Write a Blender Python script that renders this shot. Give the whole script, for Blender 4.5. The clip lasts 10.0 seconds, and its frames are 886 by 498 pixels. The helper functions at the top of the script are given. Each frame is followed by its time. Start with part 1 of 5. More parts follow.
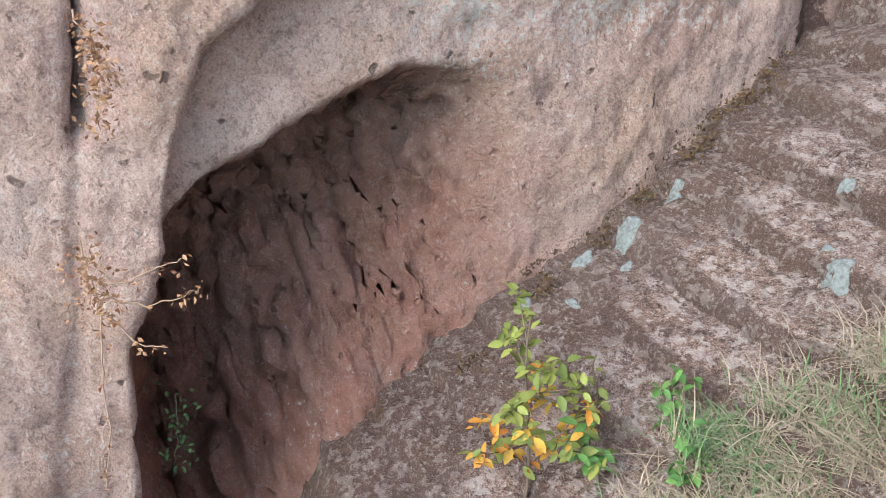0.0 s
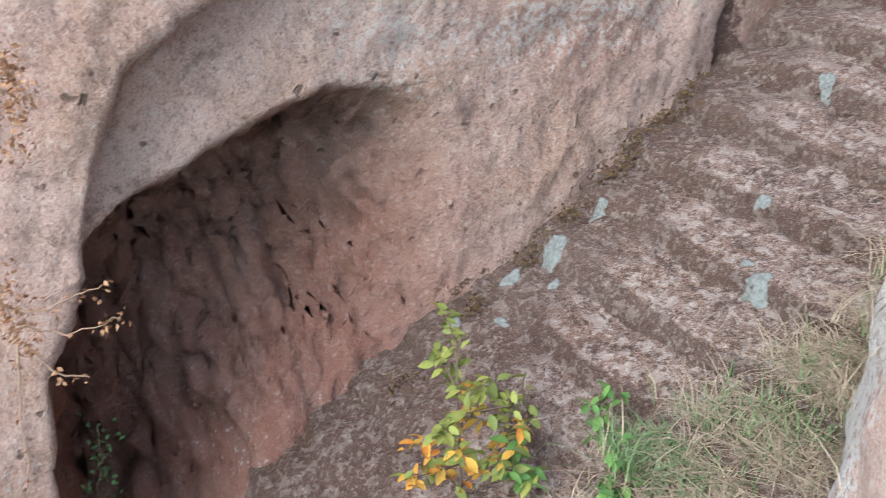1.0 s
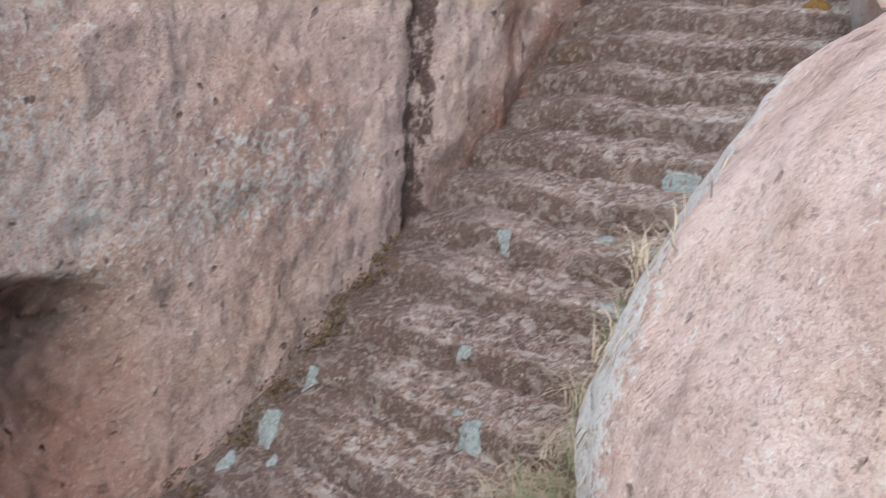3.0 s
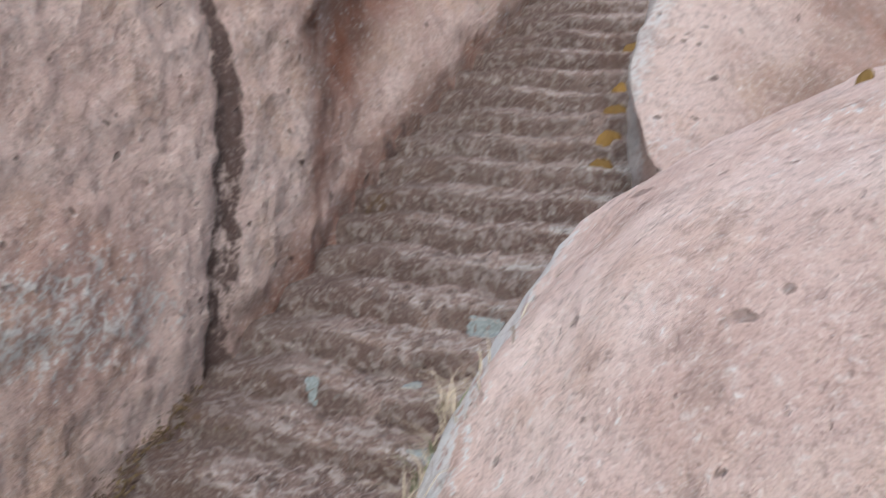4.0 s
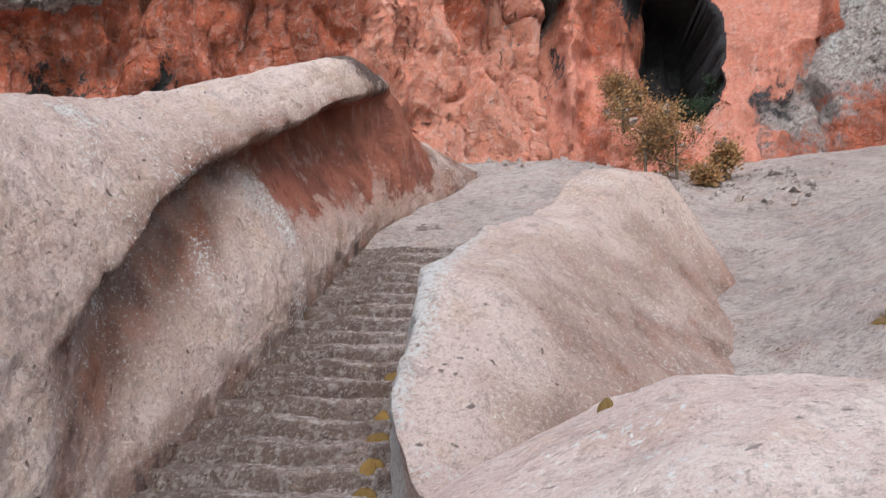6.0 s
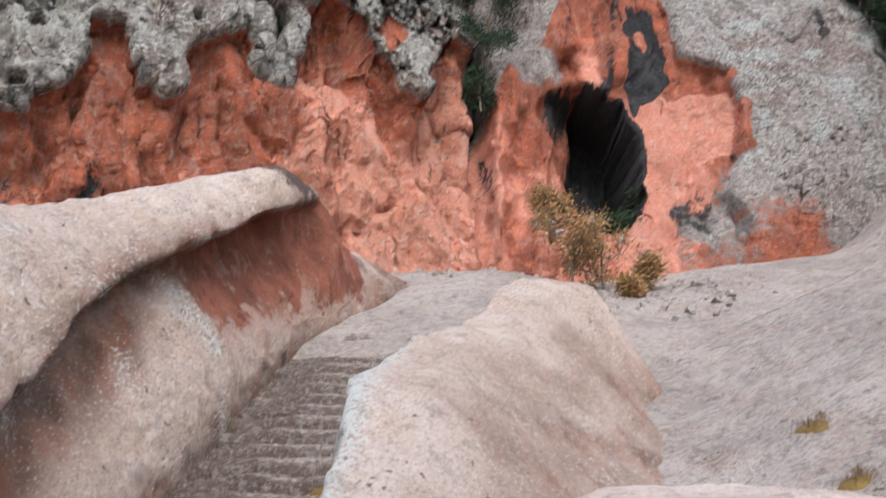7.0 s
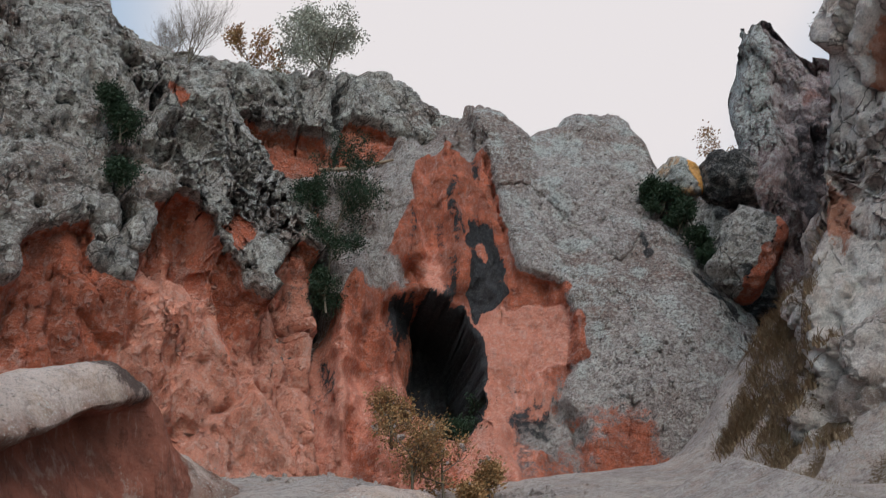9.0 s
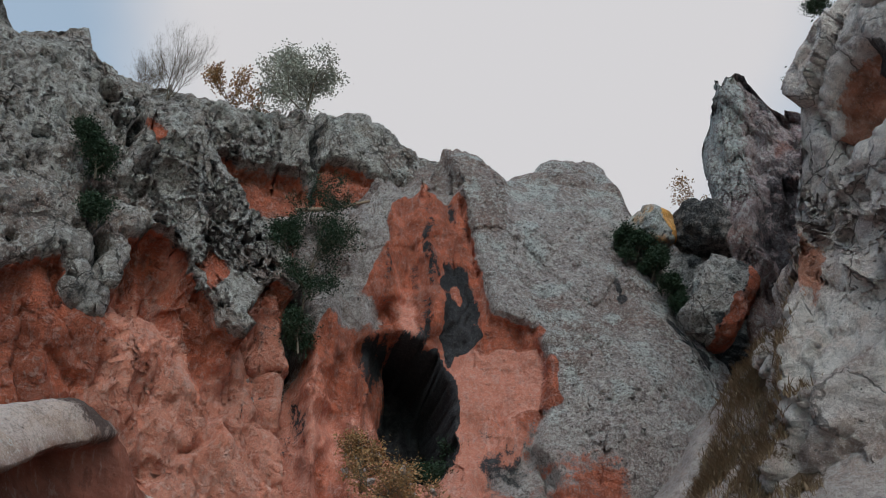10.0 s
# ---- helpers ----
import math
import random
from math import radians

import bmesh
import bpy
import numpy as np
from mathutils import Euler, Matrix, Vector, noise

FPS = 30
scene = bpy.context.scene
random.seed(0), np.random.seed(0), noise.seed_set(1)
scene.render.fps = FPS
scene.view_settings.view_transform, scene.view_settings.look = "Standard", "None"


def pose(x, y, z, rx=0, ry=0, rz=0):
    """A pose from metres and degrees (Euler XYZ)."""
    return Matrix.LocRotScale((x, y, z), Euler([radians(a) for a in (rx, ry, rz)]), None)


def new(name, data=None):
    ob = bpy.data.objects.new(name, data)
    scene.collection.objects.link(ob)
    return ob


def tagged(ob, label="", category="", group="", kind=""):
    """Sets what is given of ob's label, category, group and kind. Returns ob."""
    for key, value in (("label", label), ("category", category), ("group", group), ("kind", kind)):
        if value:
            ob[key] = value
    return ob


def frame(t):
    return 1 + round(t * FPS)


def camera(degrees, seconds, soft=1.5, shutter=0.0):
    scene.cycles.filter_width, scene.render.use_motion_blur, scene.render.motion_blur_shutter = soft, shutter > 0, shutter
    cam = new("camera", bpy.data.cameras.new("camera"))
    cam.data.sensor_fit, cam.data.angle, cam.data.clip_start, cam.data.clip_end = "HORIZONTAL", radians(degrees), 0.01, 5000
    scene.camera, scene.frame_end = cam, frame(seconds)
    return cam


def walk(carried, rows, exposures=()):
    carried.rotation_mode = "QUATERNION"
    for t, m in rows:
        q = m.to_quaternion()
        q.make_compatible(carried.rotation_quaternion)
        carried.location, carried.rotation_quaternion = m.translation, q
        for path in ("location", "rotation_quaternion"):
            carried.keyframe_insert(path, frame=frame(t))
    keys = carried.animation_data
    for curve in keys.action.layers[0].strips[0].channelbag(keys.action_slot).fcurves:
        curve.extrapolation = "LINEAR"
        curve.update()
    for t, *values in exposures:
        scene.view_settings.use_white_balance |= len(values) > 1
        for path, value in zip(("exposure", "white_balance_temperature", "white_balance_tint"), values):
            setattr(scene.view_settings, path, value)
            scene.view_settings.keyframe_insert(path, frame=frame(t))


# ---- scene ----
EYE = (0.0, 0.0, 0.0)
# seconds, tilt, roll, heading (degrees)
TURN = (
    (0.0, 62.208, 1.647, 61.036),
    (0.5, 62.356, 1.008, 60.290),
    (1.0, 63.398, 0.478, 56.681),
    (1.5, 65.385, 0.909, 52.096),
    (2.0, 67.764, 0.996, 47.420),
    (2.2, 68.768, 0.829, 45.687),
    (3.3, 75.971, -0.683, 34.870),
    (3.5, 77.513, -0.799, 32.836),
    (4.0, 83.070, -2.407, 26.299),
    (4.5, 90.271, -2.968, 19.902),
    (5.0, 96.339, -2.430, 16.337),
    (5.5, 100.374, -1.747, 14.188),
    (5.7, 101.752, -1.724, 13.211),
    (6.8, 108.596, -0.591, 9.046),
    (7.0, 110.357, -0.414, 7.846),
    (7.5, 114.507, 0.381, 4.657),
    (8.0, 117.779, 1.163, 2.065),
    (8.5, 120.391, 1.754, 0.120),
    (9.0, 122.638, 2.109, -1.575),
    (9.5, 124.307, 2.142, -2.840),
    (10.0, 125.189, 1.962, -3.529),
)
cam = camera(50.9, 10.0, soft=0.8, shutter=0.4)
walk(cam, [(t, pose(*EYE, a, b, c)) for t, a, b, c in TURN],
     exposures=[(0.0, 1.18, 6800, 22), (1.0, 1.1, 6800, 23), (2.0, 0.93, 6800, 23), (3.5, 0.62, 6780, 24), (5.5, 0.42, 6720, 23), (7.0, 0.66, 6600, 18), (7.5, 0.62, 6550, 18),
                (8.0, 0.36, 6500, 18), (8.5, -0.05, 6450, 16), (9.0, -0.32, 6400, 14), (10.0, -0.57, 6230, 11)])

# ---- world and light: bright overcast ----
world = bpy.data.worlds.new("overcast_sky")
scene.world = world
world.use_nodes = True
wn, wl = world.node_tree.nodes, world.node_tree.links
wn.clear()
sky = wn.new("ShaderNodeTexSky")
sky.sky_type, sky.sun_disc = "NISHITA", False
sky.ozone_density = 0.2
sky.sun_elevation, sky.sun_rotation = radians(40), radians(165)
bg_sky = wn.new("ShaderNodeBackground")
bg_sky.inputs["Strength"].default_value = 0.32
tint = wn.new("ShaderNodeMix")
tint.data_type, tint.blend_type = "RGBA", "MULTIPLY"
tint.inputs[0].default_value = 1.0
tint.inputs[7].default_value = (0.68, 1.12, 1.04, 1)
wl.new(sky.outputs["Color"], tint.inputs[6])
wl.new(tint.outputs[2], bg_sky.inputs["Color"])
bg_cloud = wn.new("ShaderNodeBackground")
bg_cloud.inputs["Color"].default_value = (1.0, 0.965, 0.945, 1)
bg_cloud.inputs["Strength"].default_value = 1.0
wtc = wn.new("ShaderNodeTexCoord")
wno = wn.new("ShaderNodeTexNoise")
wno.inputs["Scale"].default_value, wno.inputs["Detail"].default_value = 2.2, 5
wl.new(wtc.outputs["Generated"], wno.inputs["Vector"])
# a broad bright bank of cloud over the cliff, thinner cloud round it
wdot = wn.new("ShaderNodeVectorMath")
wdot.operation = "DOT_PRODUCT"
wdot.inputs[1].default_value = Vector((0.1, 0.66, 0.75)).normalized()
wl.new(wtc.outputs["Generated"], wdot.inputs[0])
wsum = wn.new("ShaderNodeMath")
wsum.operation = "MULTIPLY_ADD"
wsum.inputs[1].default_value = 0.07
wl.new(wno.outputs["Fac"], wsum.inputs[0])
wl.new(wdot.outputs["Value"], wsum.inputs[2])
wra = wn.new("ShaderNodeMapRange")
wra.interpolation_type = "SMOOTHSTEP"
for key, value in (("From Min", 0.955), ("From Max", 1.005), ("To Min", 0.42), ("To Max", 1.0)):
    wra.inputs[key].default_value = value
wl.new(wsum.outputs[0], wra.inputs["Value"])
wmix = wn.new("ShaderNodeMixShader")
wl.new(wra.outputs["Result"], wmix.inputs["Fac"])
wl.new(bg_sky.outputs[0], wmix.inputs[1])
wl.new(bg_cloud.outputs[0], wmix.inputs[2])
wout = wn.new("ShaderNodeOutputWorld")
wl.new(wmix.outputs[0], wout.inputs["Surface"])

sun_data = bpy.data.lights.new("sun", "SUN")
sun_data.energy, sun_data.angle, sun_data.color = 1.85, radians(40), (1.0, 0.96, 0.91)
sun = new("sun", sun_data)
sun.rotation_euler = (radians(50), 0, radians(15))


# ---- noise on arrays of points ----
def vnoise(p, seed):
    """Smooth value noise, -1 to 1, at the points p (n x 3)."""
    f = np.floor(p)
    w = p - f
    w = w * w * w * (w * (w * 6 - 15) + 10)
    i = f.astype(np.int64)
    out = np.zeros(len(p))
    for dx in (0, 1):
        for dy in (0, 1):
            for dz in (0, 1):
                h = ((i[:, 0] + dx) * 374761393 + (i[:, 1] + dy) * 668265263 + (i[:, 2] + dz) * 1274126177 + seed * 974634377) & 0xFFFFFFFF
                h = ((h ^ (h >> 13)) * 1274126177) & 0xFFFFFFFF
                h = ((h ^ (h >> 16)) * 2246822519) & 0xFFFFFFFF
                h = h ^ (h >> 15)
                k = np.where(dx, w[:, 0], 1 - w[:, 0]) * np.where(dy, w[:, 1], 1 - w[:, 1]) * np.where(dz, w[:, 2], 1 - w[:, 2])
                out += k * (h / 2147483648.0 - 1)
    return out


TWIST = np.array(Euler((0.6, 0.9, 0.4)).to_matrix())


def fbm(p, size, octaves, seed=0, gain=0.5, ridged=False):
    """Layered noise; size is the coarsest feature in metres."""
    p = np.asarray(p, float) / size
    total, amp, norm = np.zeros(len(p)), 1.0, 0.0
    for o in range(octaves):
        n = vnoise(p, seed + 17 * o)
        if ridged:
            n = 1 - 2 * np.abs(n)
        total += amp * n
        norm += amp
        amp *= gain
        p = p @ TWIST * 2.03 + 5.3
    return total / norm


def sstep(a, b, x):
    w = np.clip((x - a) / (b - a), 0, 1)
    return w * w * (3 - 2 * w)


def line(x, pts):
    """A polyline y(x) through a few (x, y) pairs, softened."""
    xs, ys = [q[0] for q in pts], [q[1] for q in pts]
    return (np.interp(x - 0.15, xs, ys) + 2 * np.interp(x, xs, ys) + np.interp(x + 0.15, xs, ys)) / 4


# ---- mesh helpers ----
def mesh_from(name, verts, faces, material, masks=None, smooth=True):
    me = bpy.data.meshes.new(name)
    verts = np.asarray(verts, np.float32)
    faces = np.asarray(faces, np.int32)
    me.vertices.add(len(verts))
    me.vertices.foreach_set("co", verts.ravel())
    me.loops.add(faces.size)
    me.loops.foreach_set("vertex_index", faces.ravel())
    me.polygons.add(len(faces))
    me.polygons.foreach_set("loop_start", np.arange(0, faces.size, faces.shape[1], dtype=np.int32))
    me.polygons.foreach_set("use_smooth", np.full(len(faces), smooth))
    me.update(calc_edges=True)
    me.validate()
    for key, values in (masks or {}).items():
        at = me.attributes.new(key, "FLOAT", "POINT")
        at.data.foreach_set("value", np.clip(values, 0, 1).astype(np.float32))
    me.materials.append(material)
    return me


def grid_faces(nu, nv, wrap=False):
    a = np.arange(nu * nv).reshape(nu, nv)
    b = np.roll(a, -1, 0) if wrap else a[1:]
    a = a if wrap else a[:-1]
    return np.stack([a[:, :-1], b[:, :-1], b[:, 1:], a[:, 1:]], -1).reshape(-1, 4)


def grid_normals(p):
    du, dv = np.gradient(p, axis=0), np.gradient(p, axis=1)
    n = np.cross(du, dv)
    return n / (np.linalg.norm(n, axis=-1, keepdims=True) + 1e-9)


def roughen(p, amounts, seed):
    """Push a grid of points (nu x nv x 3) along its normals by layers of (size, height, octaves, ridged)."""
    n = grid_normals(p)
    q = p.reshape(-1, 3)
    d = np.zeros(len(q))
    for k, (size, height, octaves, ridged) in enumerate(amounts):
        d += height * fbm(q, size, octaves, seed + 31 * k, 0.55, ridged)
    return p + n * d.reshape(p.shape[:2] + (1,))


# ---- materials ----
def node_mat(name):
    m = bpy.data.materials.new(name)
    m.use_nodes = True
    nodes, links = m.node_tree.nodes, m.node_tree.links
    bsdf = nodes["Principled BSDF"]
    bsdf.inputs["Specular IOR Level"].default_value = 0.25
    return m, nodes, links, bsdf


def mixer(nodes, links, fac, a, b):
    mx = nodes.new("ShaderNodeMix")
    mx.data_type = "RGBA"
    for sock, value in ((mx.inputs[0], fac), (mx.inputs[6], a), (mx.inputs[7], b)):
        if hasattr(value, "links"):
            links.new(value, sock)
        elif isinstance(value, tuple):
            sock.default_value = (*value, 1)
        else:
            sock.default_value = value
    return mx.outputs[2]


def ramp(nodes, links, value, lo, hi):
    r = nodes.new("ShaderNodeMapRange")
    r.interpolation_type = "SMOOTHSTEP"
    links.new(value, r.inputs["Value"])
    r.inputs["From Min"].default_value, r.inputs["From Max"].default_value = lo, hi
    return r.outputs["Result"]


def maths(nodes, links, op, a, b):
    n = nodes.new("ShaderNodeMath")
    n.operation = op
    for sock, value in ((n.inputs[0], a), (n.inputs[1], b)):
        if hasattr(value, "links"):
            links.new(value, sock)
        else:
            sock.default_value = value
    return n.outputs[0]


def noise_tex(nodes, links, vec, scale, detail=6, rough=0.6):
    n = nodes.new("ShaderNodeTexNoise")
    n.inputs["Scale"].default_value, n.inputs["Detail"].default_value, n.inputs["Roughness"].default_value = scale, detail, rough
    links.new(vec, n.inputs["Vector"])
    return n.outputs["Fac"]


def rock_material(name, pale, deep, warm, red, scale=1.0, bump=0.02, pits=0.5, speck=0.5, lichen=(0.42, 0.45, 0.43), dark=(0.045, 0.04, 0.042), fleck=(0.6, 0.56, 0.53), hollow_shade=0.6, cracks=0.0, soak=1.0, blotch=0.0):
    """Weathered tuff: three blended tones, grain, pits, flecks, and zones of red, dark stains and painted shade, lichen
    and moss from the mesh.
    """
    m, nodes, links, bsdf = node_mat(name)
    tc = nodes.new("ShaderNodeTexCoord")
    vec = tc.outputs["Object"]
    big = noise_tex(nodes, links, vec, 0.8 * scale, 6, 0.62)
    hue = noise_tex(nodes, links, vec, 1.7 * scale + 0.3, 5, 0.6)
    mid = noise_tex(nodes, links, vec, 5 * scale, 9, 0.7)
    fine = noise_tex(nodes, links, vec, 24 * scale, 8, 0.74)
    grit = noise_tex(nodes, links, vec, 95 * scale, 4, 0.75)
    mp = nodes.new("ShaderNodeMapping")
    mp.inputs["Scale"].default_value = (1, 1, 0.16)
    links.new(vec, mp.inputs["Vector"])
    run = noise_tex(nodes, links, mp.outputs[0], 3.2 * scale + 0.6, 7, 0.7)
    rag = maths(nodes, links, "ADD", maths(nodes, links, "MULTIPLY", mid, 0.55), maths(nodes, links, "MULTIPLY", fine, 0.45))
    bend = nodes.new("ShaderNodeTexNoise")
    bend.inputs["Scale"].default_value, bend.inputs["Detail"].default_value = 2.2 * scale, 4
    links.new(vec, bend.inputs["Vector"])
    bent = nodes.new("ShaderNodeVectorMath")
    bent.operation = "MULTIPLY_ADD"
    bent.inputs[1].default_value = (0.5 / scale, 0.5 / scale, 0.5 / scale)
    links.new(bend.outputs["Color"], bent.inputs[0])
    links.new(vec, bent.inputs[2])
    seams = nodes.new("ShaderNodeTexVoronoi")
    seams.feature = "DISTANCE_TO_EDGE"
    seams.inputs["Scale"].default_value = 1.5 * scale
    links.new(bent.outputs[0], seams.inputs["Vector"])

    def times(a, b):
        return maths(nodes, links, "MULTIPLY", a, b)

    def rmp(value, lo, hi):
        return ramp(nodes, links, value, lo, hi)

    def mix(fac, a, b):
        return mixer(nodes, links, fac, a, b)

    def zone(key, lo=0.3, hi=0.7, spread=0.55, source=None):
        at = nodes.new("ShaderNodeAttribute")
        at.attribute_name = key
        src = source if source is not None else rag
        wob = times(maths(nodes, links, "SUBTRACT", src, 0.5), spread * 2)
        inside = rmp(at.outputs["Fac"], 0.0, 0.12)
        return times(inside, rmp(maths(nodes, links, "ADD", at.outputs["Fac"], wob), lo, hi))

    col = mix(rmp(big, 0.38, 0.64), pale, deep)
    col = mix(times(rmp(hue, 0.48, 0.64), 0.75), col, warm)
    def plain(key):
        at = nodes.new("ShaderNodeAttribute")
        at.attribute_name = key
        return at.outputs["Fac"]

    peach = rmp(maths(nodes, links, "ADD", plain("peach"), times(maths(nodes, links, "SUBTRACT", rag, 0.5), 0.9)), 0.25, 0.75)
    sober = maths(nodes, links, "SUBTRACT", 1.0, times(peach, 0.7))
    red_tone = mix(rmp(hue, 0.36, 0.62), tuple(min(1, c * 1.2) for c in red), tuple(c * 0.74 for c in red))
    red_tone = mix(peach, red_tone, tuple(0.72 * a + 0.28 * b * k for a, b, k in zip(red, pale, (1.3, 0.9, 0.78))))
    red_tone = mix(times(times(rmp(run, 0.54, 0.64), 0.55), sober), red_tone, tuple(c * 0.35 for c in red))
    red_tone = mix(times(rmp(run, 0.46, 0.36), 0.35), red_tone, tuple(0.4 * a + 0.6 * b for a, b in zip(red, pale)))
    col = mix(times(plain("blush"), maths(nodes, links, "ADD", 0.35, times(mid, 0.9))), col, tuple(c * k for c, k in zip(red, (1.15, 1.5, 1.65))))
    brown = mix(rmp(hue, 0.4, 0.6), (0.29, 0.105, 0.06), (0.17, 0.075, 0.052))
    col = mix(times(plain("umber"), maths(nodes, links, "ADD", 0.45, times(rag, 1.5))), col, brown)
    redness = zone("red", 0.4, 0.54, 0.7)
    col = mix(times(rmp(run, 0.54, 0.66), 0.4), col, tuple(c * 0.5 for c in deep))
    col = mix(zone("lichen", 0.42, 0.56, 0.9, fine), col, lichen)
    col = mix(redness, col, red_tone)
    # the dark mask holds real stains and painted shade alike
    dark_mark = zone("dark", 0.4, 0.56, 0.85)
    dark_mark = times(dark_mark, soak)
    col = mix(dark_mark, col, dark)
    calm = times(maths(nodes, links, "SUBTRACT", 1.0, times(redness, 0.75)), maths(nodes, links, "SUBTRACT", 1.0, times(dark_mark, 0.75)))
    calm = times(calm, maths(nodes, links, "SUBTRACT", 1.0, times(plain("blush"), 0.7)))
    # relief shading painted into the colour: darker hollows, lighter grain on the high spots
    shade = tuple(c * 0.32 for c in deep)
    col = mix(times(times(rmp(mid, 0.45, 0.37), hollow_shade), calm), col, tuple(c * 0.5 for c in deep))
    col = mix(times(times(rmp(fine, 0.47, 0.4), hollow_shade), calm), col, shade)
    col = mix(times(times(rmp(fine, 0.54, 0.61), speck), calm), col, fleck)
    vor = nodes.new("ShaderNodeTexVoronoi")
    vor.inputs["Scale"].default_value = 19 * scale
    links.new(bent.outputs[0], vor.inputs["Vector"])
    dot = times(rmp(vor.outputs["Distance"], 0.3, 0.2), times(rmp(hue, 0.5, 0.58), rmp(mid, 0.5, 0.56)))
    col = mix(times(times(dot, speck), calm), col, fleck)
    vq = nodes.new("ShaderNodeTexVoronoi")
    vq.inputs["Scale"].default_value = 26 * scale
    links.new(bent.outputs[0], vq.inputs["Vector"])
    poke = times(rmp(vq.outputs["Distance"], 0.27, 0.18), rmp(mid, 0.52, 0.46))
    col = mix(times(times(poke, hollow_shade), calm), col, shade)
    col = mix(times(times(rmp(grit, 0.47, 0.41), hollow_shade * 0.8), calm), col, shade)
    col = mix(times(times(rmp(grit, 0.55, 0.61), speck * 0.7), calm), col, fleck)
    # pale crusts and dark pocks a hand wide
    scab = noise_tex(nodes, links, vec, 10 * scale, 5, 0.62)
    pock = noise_tex(nodes, links, bent.outputs[0], 7 * scale, 4, 0.6)
    col = mix(times(times(rmp(scab, 0.53, 0.57), blotch), calm), col, fleck)
    col = mix(times(times(rmp(pock, 0.43, 0.38), blotch), calm), col, tuple(c * 0.22 for c in deep))
    col = mix(zone("moss", 0.42, 0.56, 0.8, fine), col, (0.13, 0.078, 0.048))
    gap = times(times(rmp(seams.outputs["Distance"], 0.028, 0.008), rmp(big, 0.47, 0.53)), maths(nodes, links, "SUBTRACT", 1.0, redness))
    col = mix(times(gap, cracks), col, tuple(c * 0.2 for c in deep))
    vp = nodes.new("ShaderNodeTexVoronoi")
    vp.inputs["Scale"].default_value = 6.0 * scale
    links.new(bent.outputs[0], vp.inputs["Vector"])
    hole = times(rmp(vp.outputs["Distance"], 0.17 + 0.12 * (pits > 0.8), 0.09), rmp(mid, 0.48, 0.53))
    col = mix(times(times(hole, pits), calm), col, tuple(c * 0.18 for c in deep))
    links.new(col, bsdf.inputs["Base Color"])
    bsdf.inputs["Roughness"].default_value = 0.93
    h = maths(nodes, links, "ADD", times(mid, 1.3), times(fine, 0.8))
    h = maths(nodes, links, "ADD", h, times(grit, 0.25))
    h = maths(nodes, links, "ADD", h, times(maths(nodes, links, "SUBTRACT", rmp(scab, 0.5, 0.57), rmp(pock, 0.45, 0.36)), 0.45 * blotch))
    h = maths(nodes, links, "SUBTRACT", h, times(hole, 0.6))
    h = maths(nodes, links, "SUBTRACT", h, times(gap, cracks * 0.5))
    h = maths(nodes, links, "SUBTRACT", h, times(poke, 0.2))
    h = times(h, maths(nodes, links, "SUBTRACT", 1.0, times(times(redness, peach), 0.55)))
    bp = nodes.new("ShaderNodeBump")
    bp.inputs["Strength"].default_value, bp.inputs["Distance"].default_value = 1.0, bump / scale
    links.new(h, bp.inputs["Height"])
    links.new(bp.outputs[0], bsdf.inputs["Normal"])
    return m


RED = (0.6, 0.14, 0.07)
tuff = rock_material("pale_pink_tuff", (0.76, 0.55, 0.49), (0.61, 0.4, 0.345), (0.65, 0.42, 0.33), (0.33, 0.1, 0.064), 1.25, 0.08, 0.75, 0.5, dark=(0.12, 0.07, 0.06), lichen=(0.67, 0.61, 0.59), fleck=(0.8, 0.7, 0.66), hollow_shade=0.42)
tuff_white = rock_material("bleached_boulder_tuff", (0.79, 0.605, 0.555), (0.62, 0.42, 0.37), (0.66, 0.45, 0.38), RED, 1.25, 0.045, 0.5, 0.4, lichen=(0.7, 0.69, 0.69), fleck=(0.82, 0.745, 0.71), hollow_shade=0.32)
tuff_step = rock_material("worn_step_tuff", (0.37, 0.262, 0.23), (0.235, 0.148, 0.126), (0.28, 0.17, 0.13), RED, 1.7, 0.06, 0.6, 0.75, dark=(0.085, 0.048, 0.038), lichen=(0.5, 0.46, 0.44), fleck=(0.58, 0.51, 0.48), hollow_shade=0.8, soak=0.72, blotch=0.45)
tuff_cliff = rock_material("grey_cliff_tuff", (0.6, 0.515, 0.475), (0.43, 0.345, 0.32), (0.52, 0.395, 0.345), RED, 0.75, 0.12, 0.95, 0.55, dark=(0.03, 0.027, 0.029), lichen=(0.58, 0.54, 0.51), fleck=(0.79, 0.7, 0.66), hollow_shade=0.75, cracks=0.8, blotch=0.55)
tuff_dome = rock_material("grey_dome_tuff", (0.58, 0.455, 0.43), (0.42, 0.305, 0.29), (0.48, 0.33, 0.3), RED, 1.1, 0.13, 0.95, 0.6, dark=(0.035, 0.03, 0.034), lichen=(0.62, 0.575, 0.555), fleck=(0.78, 0.7, 0.665), hollow_shade=0.8, cracks=0.08, blotch=0.42)
tuff_pale_cliff = rock_material("pale_jointed_cliff_tuff", (0.79, 0.66, 0.62), (0.63, 0.5, 0.47), (0.7, 0.5, 0.44), (0.5, 0.19, 0.12), 0.7, 0.07, 0.8, 0.55, dark=(0.06, 0.045, 0.045), lichen=(0.66, 0.6, 0.57), fleck=(0.85, 0.73, 0.68), hollow_shade=0.35, cracks=0.7, blotch=0.22)
